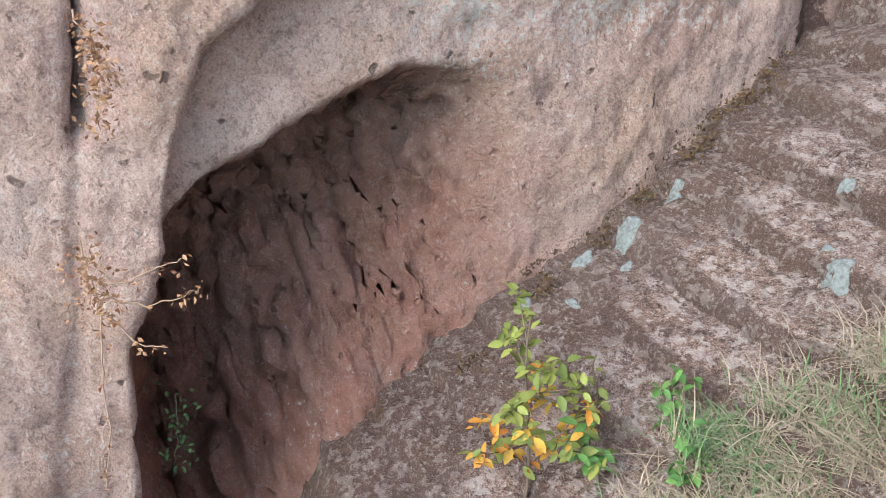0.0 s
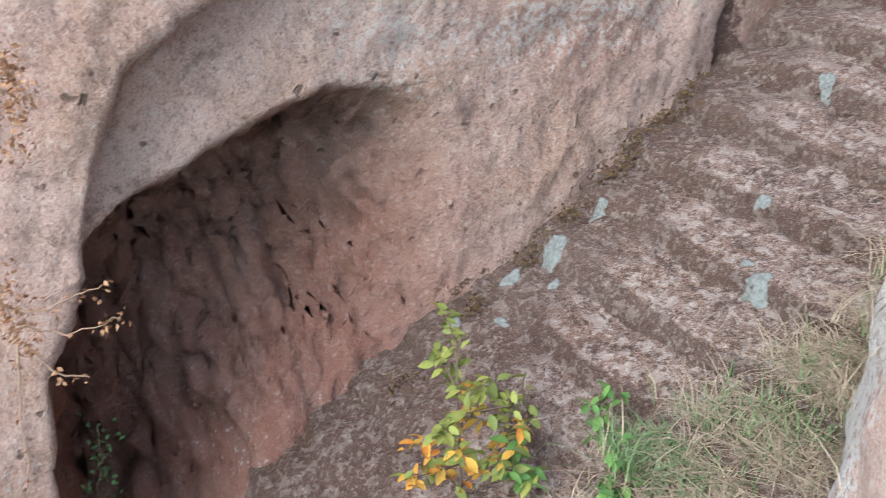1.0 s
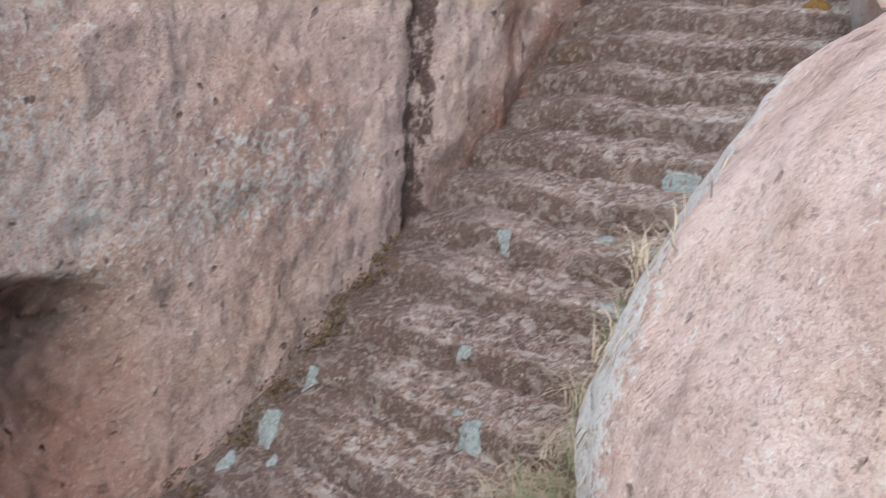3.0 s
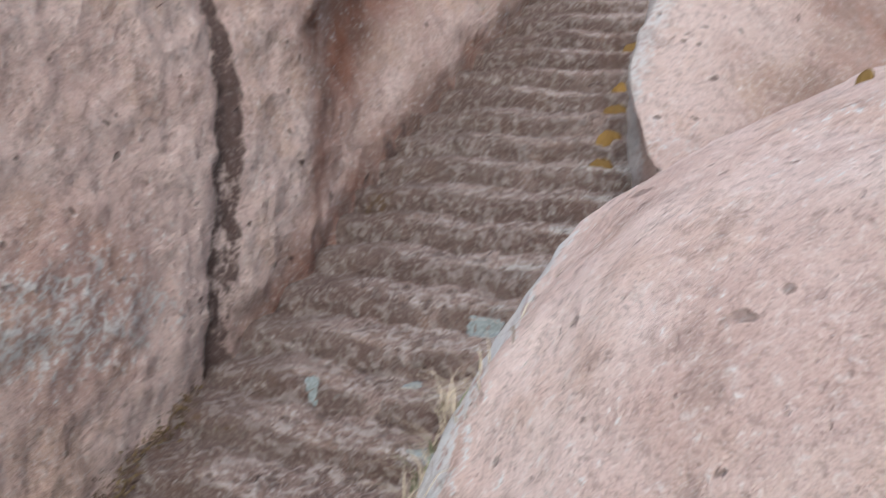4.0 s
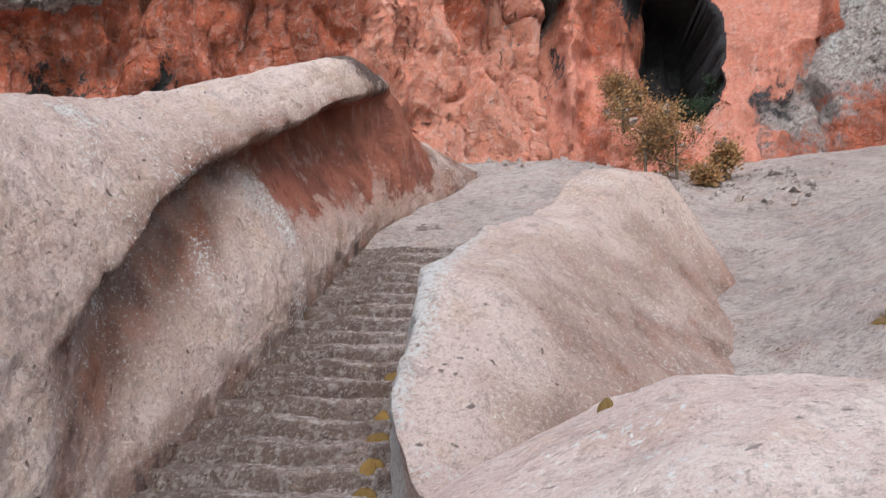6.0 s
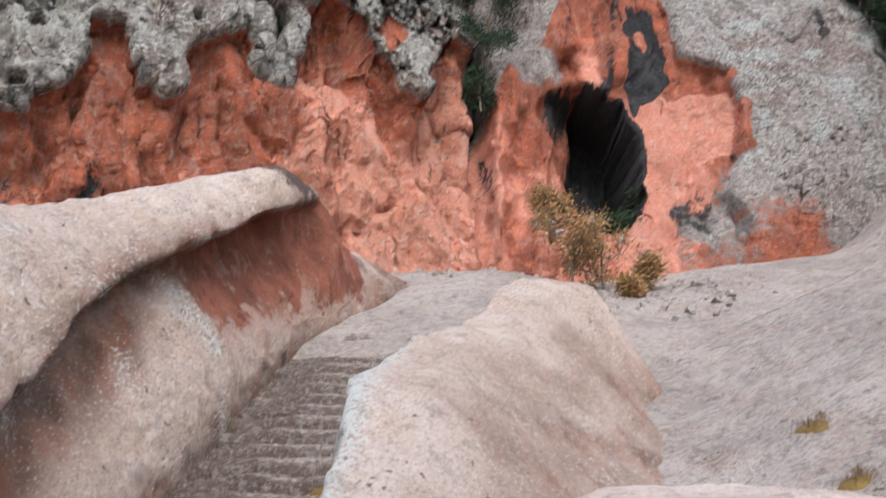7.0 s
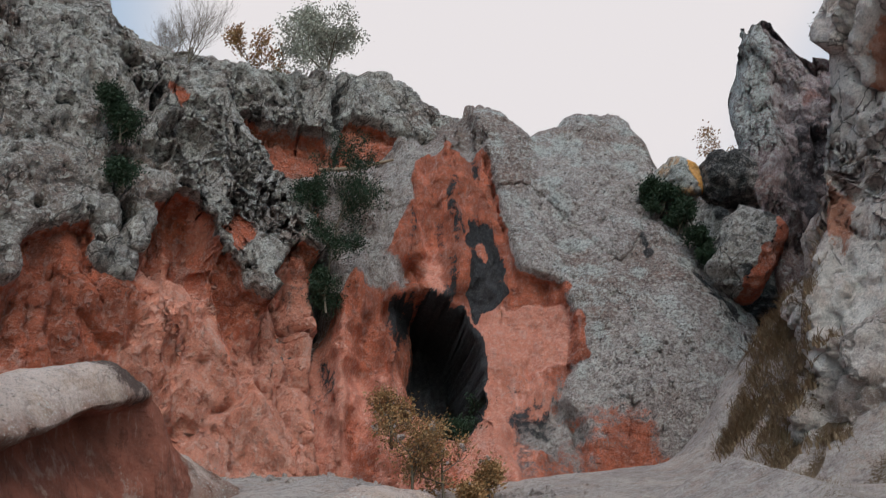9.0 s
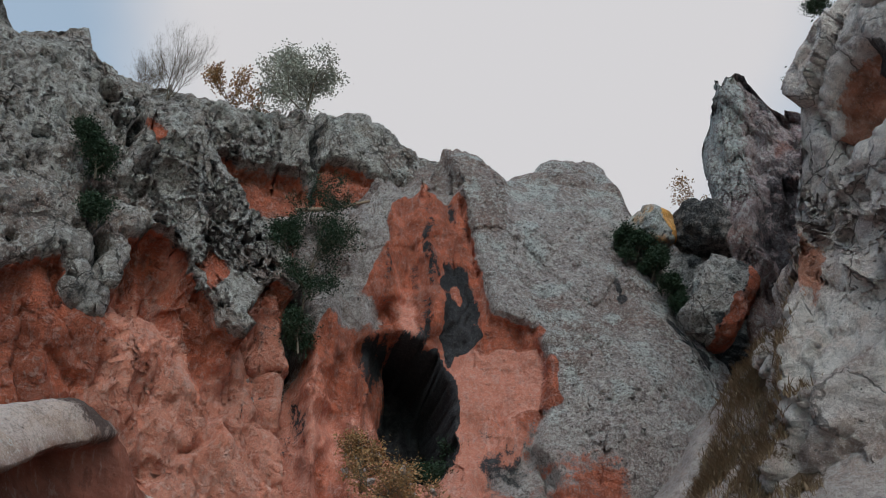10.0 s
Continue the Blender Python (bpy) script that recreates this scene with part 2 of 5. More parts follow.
mauve_tuff = rock_material("mauve_pillar_tuff", (0.52, 0.38, 0.38), (0.31, 0.19, 0.2), (0.36, 0.22, 0.2), (0.3, 0.12, 0.1), 0.7, 0.08, 0.8, 0.5, dark=(0.05, 0.035, 0.04), lichen=(0.5, 0.48, 0.46), fleck=(0.6, 0.55, 0.53), hollow_shade=0.6, cracks=0.5, blotch=0.4)
soil = rock_material("dry_hillside_soil", (0.59, 0.45, 0.415), (0.42, 0.31, 0.29), (0.5, 0.335, 0.285), RED, 1.1, 0.07, 0.5, 0.45, hollow_shade=0.55, blotch=0.22)

# ---- the stair run ----
RISE, RUN, WALL_X, RIGHT_X = 0.167, 0.29, -3.0, -1.5


def stair_z(y):
    return 0.576 * y - 3.28


def hill_z(x, y):
    """Height of the hillside."""
    x, y = np.asarray(x, float), np.asarray(y, float)
    up = 0.53 * np.clip(y, -1.5, 16.5) - 3.3 + 0.12 * np.clip(y - 16.5, 0, 25)
    up = up + 0.10 * np.clip(x - 1, 0, 8) + 0.04 * np.clip(-3 - x, 0, 10)
    up = up + 2.8 * sstep(11.0, 18.0, y + 0.7 * (x - 6)) * sstep(4.6, 8.0, x)
    ledge = sstep(-0.9, -0.3, x) * (1 - sstep(0.6, 1.3, y)) * sstep(-6, -4, y)
    up = up * (1 - ledge) + -1.65 * ledge
    up = up - 1.8 * np.exp(-((x - 8.2) / 0.8) ** 2 - ((y - 18.3) / 0.9) ** 2)
    trough = sstep(-5.8, -5.2, x) * (1 - sstep(-1.4, -0.8 + 2.6 * sstep(9.3, 12.0, y), x)) * (1 - sstep(14.5, 17, y))
    up = up * (1 - trough) + (stair_z(np.clip(y, -1.2, 14.4)) - 0.22 + 0.24 * sstep(9.0, 10.6, y) - 1.5 * (1 - sstep(0.2, 1.3, y))) * trough
    spur = np.interp(x, [0.6, 1.8, 3.1, 4.2, 5.0, 5.8, 7.5], [2.3, 3.02, 3.65, 4.1, 3.8, 3.7, 3.7]) + 0.5 * np.minimum(y - 11.5, 0) - 1.1 * np.clip(y - 11.5, 0, 3)
    k = sstep(0.4, 1.4, x) * sstep(4.0, 6.0, y) * (1 - sstep(8, 12, x))
    gain = np.clip(spur - up, -0.4, 9)
    up = up + k * np.where(gain > 0.4, gain, (gain + 0.4) ** 2 / 1.6)
    far = np.hypot(x, y - 10)
    return up * (1 - sstep(40, 120, far)) + 3.0 * sstep(40, 120, far)


def spot(U, Z, u, z, ru, rz, soft=0.4):
    return 1 - sstep(1 - soft, 1 + soft, np.sqrt(((U - u) / ru) ** 2 + ((Z - z) / rz) ** 2))


def build_ground():
    # rows bunch up near the place and spread to the horizon
    a = np.linspace(-1, 1, 420)
    s = 14 * a + 1500 * np.sign(a) * np.abs(a) ** 9
    xs, ys = s, s + 7
    X, Y = np.meshgrid(xs, ys, indexing="ij")
    P = np.stack([X, Y, hill_z(X, Y)], -1)
    q = P.reshape(-1, 3)
    P[..., 2] += (0.12 * fbm(q, 1.6, 6, 5) + 6 * sstep(60, 400, np.hypot(q[:, 0], q[:, 1])) * (fbm(q, 180, 4, 9) - 0.2)).reshape(X.shape)
    # ribs of bare rock between scrub on the gully slope
    slope = spot(q[:, 0], q[:, 1], 6.7, 14.8, 1.5, 2.0, 0.5)
    rib = fbm(np.stack([(-0.47 * q[:, 0] + 0.88 * q[:, 1]) / 0.55, (0.88 * q[:, 0] + 0.47 * q[:, 1]) / 1.8, 0 * q[:, 0]], -1), 1.0, 4, 12, 0.55, True)
    P[..., 2] += (slope * 0.32 * rib).reshape(X.shape)
    me = mesh_from("ground", P.reshape(-1, 3), grid_faces(420, 420), soil, {"red": np.zeros(len(q)), "dark": 0.12 + 0.4 * fbm(q, 0.9, 4, 3), "lichen": 0.02 + 0.3 * fbm(q, 0.7, 4, 8), "moss": 0.2 + 0.4 * fbm(q, 1.1, 4, 4) + slope * (0.75 - 1.4 * rib)})
    return tagged(new("ground", me), "dry stony hillside ground between the rocks", "ground", kind="structure")


ground = build_ground()


# ---- the long carved wall along the stairs ----
CREST = ((-6, 2.2), (3, 2.2), (5.2, 2.5), (6.5, 2.95), (7.5, 3.5), (8.9, 4.25), (9.9, 4.9), (11.2, 4.95), (12.0, 4.72), (13.2, 4.85), (14.2, 4.8), (15.5, 4.5))
CREST_X = ((-6, 1.7), (5.2, 1.6), (7.5, 1.15), (8.9, 0.85), (10, 0.45), (11.3, 0.2), (15.5, 0.3))
RIM = ((4.2, 0.3), (4.7, 0.8), (5.5, 1.5), (5.95, 1.95), (6.65, 2.45), (8.1, 3.25), (9.4, 4.05), (10.7, 4.8), (11.5, 5.3))


def build_carved_wall():
    y = np.concatenate([np.arange(-6, -0.3, 0.06), np.arange(-0.3, 5.6, 0.015), np.arange(5.6, 15.5, 0.025)])
    n_face, n_top = 230, 60
    v = np.concatenate([np.linspace(0, 1, n_face), 1 + np.linspace(0.02, 1, n_top)])
    Y, V = np.meshgrid(y, v, indexing="ij")
    foot = stair_z(np.clip(Y, -1.2, 14.4)) - 0.4 - 0.3 * (1 - sstep(0.3, 1.1, Y))
    top, back = line(Y, CREST), line(Y, CREST_X)
    face = np.clip(V, 0, 1)
    over = np.clip(V - 1, 0, 1)
    Z = foot + (top - foot) * np.sin(face * math.pi / 2) ** 0.85
    Z = Z - 1.4 * (1 - sstep(0.4, 1.3, Y)) * (1 - sstep(0.0, 0.2, face))
    X = WALL_X - back * (1 - np.cos(face * math.pi / 2)) ** 0.9
    X = X - over * 5.0
    Z = Z - over ** 1.5 * 2.6
    P = np.stack([X, Y, Z], -1)
    # hollow under the overhanging rim
    rim = line(Y, RIM) + 0.1 * fbm(np.stack([Y.ravel(), 0 * Y.ravel(), 0 * Y.ravel()], -1), 0.6, 3, 2).reshape(Y.shape)
    below = rim - Z
    hollow = sstep(-0.03, 0.22, below) * (1 - 0.75 * sstep(0.3, 1.7, below)) * sstep(4.3, 5.6, Y) * (1 - sstep(9.9, 11.4, Y)) * (1 - over) * (V <= 1)
    X -= (0.38 + 0.3 * sstep(7, 10, Y)) * hollow
    # cave at the foot: a straight sloping rim, soft far side
    rim_c = np.interp(Y, [0.2, 0.26, 0.33, 0.49, 0.55, 0.72, 1.14, 1.5, 1.7], [-3.05, -2.25, -1.83, -1.53, -1.43, -1.3, -1.15, -1.03, -1.05])
    edge = np.minimum(rim_c - Z, (Y - 0.22) * 1.2)
    cave = sstep(-0.02, 0.26, edge) * (1 - sstep(1.3, 2.2, Y + 0.25 * (Z + 1.6)))
    cave = cave * (0.12 + 0.88 * sstep(0.0, 1.2, Z - foot - 0.9 * sstep(0.2, 1.3, Y) + 0.5))
    X -= 0.92 * cave * (V <= 1)
    # shoulder swelling over the cave, with a crisp lip
    lip = np.interp(Y, [-6, 0.22, 0.57, 0.69, 0.77, 1.0, 1.22, 1.32, 1.4, 1.7], [-4, -2.6, -1.25, -0.97, -0.85, -0.73, -0.62, -0.46, -0.3, 0.6])
    swell = sstep(-0.015, 0.055, Z - lip) * (1 - 0.5 * sstep(0.2, 1.6, Z - lip))
    swell = swell * (1 - sstep(1.35, 1.9, Y))
    X += 0.12 * swell * (V <= 1)
    # flank flaring out at the far end
    X += 1.0 * sstep(10.6, 14.0, Y) * (1 - face) ** 1.6 * (V <= 1)
    # stain groove of running water
    groove = np.exp(-((Y - np.interp(Z, [-1.1, -0.4, 0.2, 0.9], [3.62, 3.72, 3.84, 3.8])) / 0.1) ** 2) * (1 - sstep(0.8, 1.3, Z))
    X -= 0.05 * groove * (V <= 1)
    dark_mark = np.exp(-((Y - np.interp(Z, [-1.1, -0.4, 0.2, 0.9], [3.64, 3.74, 3.86, 3.8])) / np.interp(Z, [-1.1, 0, 0.9], [0.13, 0.15, 0.08])) ** 4) * (1 - sstep(0.5, 1.4, Z))
    # upright cleft in the shoulder
    cleft_d = Y - np.interp(Z, [-2.6, -2.15, -1.66, -1.18, -0.84, -0.58, 0.2], [-0.1, 0.04, 0.19, 0.29, 0.37, 0.42, 0.5])
    cleft = np.exp(-(cleft_d / 0.03) ** 2) * sstep(-3, -2.4, Z) * (1 - sstep(0.2, 0.8, Z))
    slot = np.exp(-(cleft_d / 0.032) ** 4) * sstep(-1.1, -1.0, Z) * (1 - sstep(-0.68, -0.6, Z))
    X -= (0.016 * cleft + 0.17 * slot) * (V <= 1)
    P = np.stack([X, Y, Z], -1)
    chip = fbm(P.reshape(-1, 3) * np.array([1, 1.5, 0.75]), 0.19, 5, 19, 0.62, True).reshape(Y.shape)
    P = P + grid_normals(P) * ((0.15 * chip - 0.05) * np.clip(cave * 1.6, 0, 1) * (V <= 1))[..., None]
    pick_marks = fbm(P.reshape(-1, 3) @ np.array(Euler((0.5, 0, 0)).to_matrix()) * np.array([1, 1.6, 0.6]), 0.1, 3, 29, 0.6, True).reshape(Y.shape)
    pick_marks = pick_marks + 0.4 * fbm(P.reshape(-1, 3) * np.array([1, 1.5, 0.8]), 0.055, 2, 30, 0.6, True).reshape(Y.shape)
    P = P + grid_normals(P) * (0.075 * pick_marks * np.clip(cave * 2.5, 0, 1) * (V <= 1))[..., None]
    P = roughen(P, [(1.5, 0.07, 4, False), (0.35, 0.026, 4, True), (0.12, 0.02, 5, False), (0.05, 0.008, 2, True)], 11)
    q = P.reshape(-1, 3)
    n1, n2 = fbm(q, 0.8, 4, 21).reshape(Y.shape), fbm(q * np.array([1, 3.5, 0.5]), 0.8, 4, 22).reshape(Y.shape)
    inside = np.clip(cave * 2.6, 0, 1)
    n3 = fbm(q, 0.28, 4, 23).reshape(Y.shape)
    blush = 0.95 * sstep(-0.02, 0.05, edge) * (1 - sstep(1.4, 2.4, Y + 0.25 * (Z + 1.6) + 0.25 * n1))
    blush = np.maximum(blush, 0.55 * spot(Y, Z, 2.9, 0.2, 0.5, 1.2, 0.9) * np.clip(0.6 + n1, 0, 1))
    foot_d = Z - stair_z(Y)
    # brown colour plus painted shade: under the cave roof, near side, between pick marks
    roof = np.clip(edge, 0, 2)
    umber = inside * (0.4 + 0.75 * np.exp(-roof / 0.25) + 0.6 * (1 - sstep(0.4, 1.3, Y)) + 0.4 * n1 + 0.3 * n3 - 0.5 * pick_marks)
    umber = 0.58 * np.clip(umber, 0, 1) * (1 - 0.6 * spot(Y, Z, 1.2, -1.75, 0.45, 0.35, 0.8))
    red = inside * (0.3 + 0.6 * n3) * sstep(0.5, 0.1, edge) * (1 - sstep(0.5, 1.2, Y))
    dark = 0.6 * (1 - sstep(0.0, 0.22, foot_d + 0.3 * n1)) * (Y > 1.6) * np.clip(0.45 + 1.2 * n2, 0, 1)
    dark = np.maximum(dark, 0.75 * spot(Y, Z, 10.2, 4.9, 0.7, 0.35, 0.9))
    dark = np.maximum(dark, dark_mark * (0.62 + 0.5 * n2))
    # brown band below the rim
    under = np.exp(-((below - 0.16) / (0.24 + 0.1 * n3)) ** 2) * sstep(4.2, 5.0, Y) * (V <= 1)
    band = np.exp(-((Z - np.interp(Y, [4.4, 4.6, 5.03, 5.4, 5.78, 6.52, 7.2], [-0.6, -0.15, 0.4, 0.72, 1.13, 1.72, 2.3])) / (0.36 + 0.12 * n1)) ** 2) * sstep(4.2, 4.8, Y) * (1 - sstep(6.8, 7.6, Y)) * (V <= 1)
    umber = np.maximum(umber, under * (1.0 + 0.5 * n3))
    umber = np.maximum(umber, band * (0.75 + 0.5 * n2 + 0.4 * n3))
    blush = np.maximum(blush, band * (0.8 + 0.5 * n2))
    # red streaked hollow below the peak
    deep_z = np.interp(Y, [6.8, 7.8, 9.0, 10.3, 11.2, 12.4], [2.05, 2.15, 2.4, 2.9, 3.3, 3.9]) + 0.3 * n2 + 0.12 * n3
    streak = sstep(-0.55, 0.9, Z - deep_z) * sstep(-0.02, 0.1, below) * sstep(7.2, 8.6, Y) * (1 - sstep(12.0, 12.6, Y)) * (V <= 1)
    red = np.maximum(red, streak * (0.84 + 0.6 * n2 + 0.55 * n3))
    blush = np.maximum(blush, 0.9 * streak)
    umber = np.maximum(umber, streak * (0.3 + 0.9 * n2 + 0.45 * np.exp(-np.clip(below, 0, 5) / 0.4)))
    umber = np.maximum(umber, 0.9 * sstep(11.8, 12.4, Y) * (V <= 1) * (0.6 + 0.8 * n3 + 0.5 * n2))
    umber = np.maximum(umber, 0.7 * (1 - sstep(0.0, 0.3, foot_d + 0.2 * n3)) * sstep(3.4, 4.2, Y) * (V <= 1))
    red = np.maximum(red, band * (0.2 + 0.7 * n2 + 0.4 * n3))
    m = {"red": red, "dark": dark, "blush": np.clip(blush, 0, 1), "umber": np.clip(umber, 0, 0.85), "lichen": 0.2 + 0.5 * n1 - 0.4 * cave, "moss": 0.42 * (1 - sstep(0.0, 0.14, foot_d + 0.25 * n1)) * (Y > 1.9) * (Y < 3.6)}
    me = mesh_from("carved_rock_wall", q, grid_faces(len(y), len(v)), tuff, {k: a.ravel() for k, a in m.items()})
    return tagged(new("carved_rock_wall", me), "pale pink tuff wall with a carved cave and overhanging rim", "rock wall", kind="structure")


carved_wall = build_carved_wall()


# ---- steps ----
def build_steps():
    stairs = tagged(new("rock_stairs"), "worn rock-cut stairs climbing beside the carved wall", "stairs")
    rng = random.Random(4)
    nx, nv = 110, 20
    rows_y = [-0.03, -0.022, -0.012, 0.0, 0.025, 0.07, 0.16, 0.24, RUN - 0.03, RUN + 0.04]
    rows_z = [-0.3, -0.15, -0.07, -0.03, -0.006, 0.0, 0.004, 0.004, 0.006, 0.02]
    along = np.linspace(0, 9, nv)
    dy, dz = np.interp(along, range(10), rows_y), np.interp(along, range(10), rows_z)
    riser, nose, rear = sstep(4.6, 3.0, along), np.exp(-((along - 4.7) / 0.9) ** 2), sstep(6.6, 8.6, along)
    for k in range(34):
        y0 = 0.97 + k * RUN
        z1 = stair_z(y0) + RISE - 0.09
        x = np.linspace(WALL_X - 0.45, RIGHT_X + 0.35, nx)
        worn = float(np.interp(k, [0, 5, 9, 20, 28, 33], [0.62, 0.5, 0.22, 0.15, 0.5, 0.9]))
        low = np.where(dz < -0.2, dz, (1 - worn) * dz + worn * (0.576 * dy - 0.06))
        ry, rz = dy.copy(), low
        if k == 0:
            ry, rz = ry - np.interp(along, [0, 2, 4], [0.72, 0.3, 0]), rz - np.interp(along, [0, 2, 4], [1.3, 0.6, 0])
        P = np.stack(np.broadcast_arrays(x[:, None], y0 + ry[None], z1 + rz[None]), -1).astype(float)
        P[..., 2] -= 0.035 * np.exp(-((P[..., 0] + 2.15) / 0.4) ** 2) + 0.05 * (1 - sstep(-3.0, -2.6, P[..., 0])) * (k > 8)
        line_p = np.stack([x, 0 * x + 3.1 * k, 0 * x], -1)
        P[..., 1] += (rng.uniform(-0.02, 0.02) + (x + 2.2) * rng.uniform(-0.04, 0.04) + 0.035 * fbm(line_p, 0.35, 4, 44, 0.6))[:, None]
        P[..., 2] += (0.02 * fbm(line_p, 0.25, 4, 45, 0.6))[:, None] * (1 - riser)[None]
        P = roughen(P, [(0.4, 0.022, 3, False), (0.11, 0.022, 4, True), (0.045, 0.008, 2, False)], 40 + k)
        q = P.reshape(-1, 3)
        n1, n2 = fbm(q, 0.5, 5, 60, 0.6), fbm(q, 0.22, 4, 61)
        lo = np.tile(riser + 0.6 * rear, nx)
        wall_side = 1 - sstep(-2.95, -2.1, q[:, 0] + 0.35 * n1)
        # shade painted on risers and tread backs; the lichen mask also pales lit nosings
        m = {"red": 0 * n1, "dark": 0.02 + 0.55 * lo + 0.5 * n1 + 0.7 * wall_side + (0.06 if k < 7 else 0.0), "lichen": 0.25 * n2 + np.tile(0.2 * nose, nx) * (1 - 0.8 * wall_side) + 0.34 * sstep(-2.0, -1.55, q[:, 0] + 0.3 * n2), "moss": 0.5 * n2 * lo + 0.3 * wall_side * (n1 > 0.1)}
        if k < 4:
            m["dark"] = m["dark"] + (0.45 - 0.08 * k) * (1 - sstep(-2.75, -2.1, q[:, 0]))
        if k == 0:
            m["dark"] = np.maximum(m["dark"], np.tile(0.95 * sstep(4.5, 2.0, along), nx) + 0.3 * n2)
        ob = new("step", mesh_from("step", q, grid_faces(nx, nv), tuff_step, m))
        ob.parent = stairs
    return stairs


stairs = build_steps()


# ---- boulders ----
def boulder(name, centre, radii, turn, power, material, layers, seed, res=120, masks=None, warp=None):
    """A rounded block: a superellipsoid, turned, then roughened. masks: a function of the points."""
    a = np.linspace(0, 2 * math.pi, res * 2 + 1)[:-1]
    b = np.linspace(-math.pi / 2, math.pi / 2, res)
    A, B = np.meshgrid(a, b, indexing="ij")
    d = np.stack([np.cos(B) * np.cos(A), np.cos(B) * np.sin(A), np.sin(B)], -1)
    r = (np.abs(d) ** power).sum(-1) ** (-1 / power)
    L = d * r[..., None] * np.array(radii)
    m = np.array(Euler([radians(t) for t in turn]).to_matrix())
    P = L @ m.T + np.array(centre)
    d0 = np.zeros(A.size)
    q = P.reshape(-1, 3)
    if warp:
        q = warp(q)
    for k, (size, height, octaves, ridged) in enumerate(layers):
        d0 += height * fbm(q, size, octaves, seed + 31 * k, 0.55, ridged)
    nrm = (L / np.array(radii) ** 2)
    nrm = nrm / (np.linalg.norm(nrm, axis=-1, keepdims=True) + 1e-9) @ m.T
    q = q + nrm.reshape(-1, 3) * d0[:, None]
    mk = masks(q) if masks else {k: np.zeros(len(q)) for k in ("red", "dark", "lichen", "moss")}
    return new(name, mesh_from(name, q, grid_faces(res * 2, res, wrap=True), material, mk))


def pale_masks(q):
    n1 = fbm(q, 0.9, 5, 71)
    return {"red": np.zeros(len(q)), "dark": 0.25 * n1, "lichen": 0.2 + 0.35 * fbm(q, 0.6, 4, 72), "moss": 0 * n1}


SMOOTH = [(1.8, 0.16, 4, False), (0.4, 0.03, 4, True), (0.1, 0.008, 3, False)]


def ridge_cut(q):
    """Planes the block down to a ridge that climbs to the rear, with a steep flank beside the stairs."""
    q = q.copy()
    rx = np.interp(q[:, 1], [4.6, 6.9, 8.5, 9.7, 10.1, 12], [-1.3, -1.2, -0.9, -0.5, -0.1, 0.1])
    rz = np.interp(q[:, 1], [4.2, 5.2, 5.8, 6.85, 8.5, 9.7, 10.2, 11, 12], [-0.1, 0.75, 1.25, 1.74, 2.5, 3.22, 3.35, 3.1, 2.4])
    dx = q[:, 0] - rx
    fall = np.interp(q[:, 1], [7, 8.8, 10], [0.9, 1.0, 1.7])
    top = rz - 0.25 * np.clip(dx, 0, 0.4) - fall * np.clip(dx - 0.4, 0, 9) - 3.0 * np.clip(-dx - 0.05, 0, 9)
    over = q[:, 2] - top
    q[:, 2] = np.where(over > -0.3, top - 0.3 + 0.3 * np.tanh((over + 0.3) / 0.4), q[:, 2])
    return q


def flank_masks(edge_x, k):
    def f(q):
        m = pale_masks(q)
        # whitens the flank beside the stairs, painting its sky light through the lichen mask
        m["lichen"] = np.maximum(m["lichen"], k * (1 - sstep(edge_x - 0.25, edge_x + 0.25, q[:, 0])))
        return m
    return f


def mid_masks(q):
    """Sky light painted white on the flank beside the stairs, grey and dark speckle on the other flank."""
    m = flank_masks(-1.18, 0.7)(q)
    rx = np.interp(q[:, 1], [4.6, 6.9, 8.5, 9.7, 10.1, 12], [-1.3, -1.2, -0.9, -0.5, -0.1, 0.1])
    far = sstep(0.2, 1.1, q[:, 0] - rx + 0.5 * fbm(q, 0.7, 4, 73))
    m["umber"] = 0.42 * far * (1 + fbm(q, 0.5, 4, 75)) + 0.3 * np.clip(fbm(q, 0.22, 4, 76), 0, 1) * (0.4 + far)
    return m


near_boulder = tagged(boulder("rounded_boulder", (0.5, 3.5, -1.85), (1.85, 2.2, 2.2), (6, 0, 0), 2.4, tuff_white, SMOOTH, 81, 200, flank_masks(-0.95, 0.9)),
                      "large smooth pale pink boulder beside the stairs", "boulder")
mid_boulder = tagged(boulder("rounded_boulder", (0.95, 8.0, 0.4), (2.45, 3.9, 2.9), (22, 0, -2), 4.0, tuff, [(1.2, 0.14, 4, False), (0.35, 0.04, 4, True), (0.1, 0.012, 3, False)], 91, 200, mid_masks, ridge_cut),
                     "whale-backed pale boulder at the edge of the stairs", "boulder")


def wobble(U, Z, size, seed, stretch=1.0, octaves=4):
    return fbm(np.stack([U.ravel(), Z.ravel() * stretch, 0 * U.ravel()], -1), size, octaves, seed).reshape(U.shape)


def cells(U, Z, size, seed):
    """Distance to the nearest of scattered points, in cell sizes, and that point's random number."""
    a, b = U / size, Z / size
    ia, ib = np.floor(a), np.floor(b)
    best, pick = np.full(U.shape, 9.0), np.zeros(U.shape)
    for da in (-1, 0, 1):
        for db in (-1, 0, 1):
            ca, cb = ia + da, ib + db
            h1 = np.modf(np.abs(np.sin(ca * 127.1 + cb * 311.7 + seed) * 43758.5453))[0]
            h2 = np.modf(np.abs(np.sin(ca * 269.5 + cb * 183.3 + seed) * 28001.8384))[0]
            d = np.hypot(ca + h1 - a, cb + h2 - b)
            pick = np.where(d < best, np.modf(h1 * 7.31 + h2 * 3.17)[0], pick)
            best = np.minimum(best, d)
    return best, pick


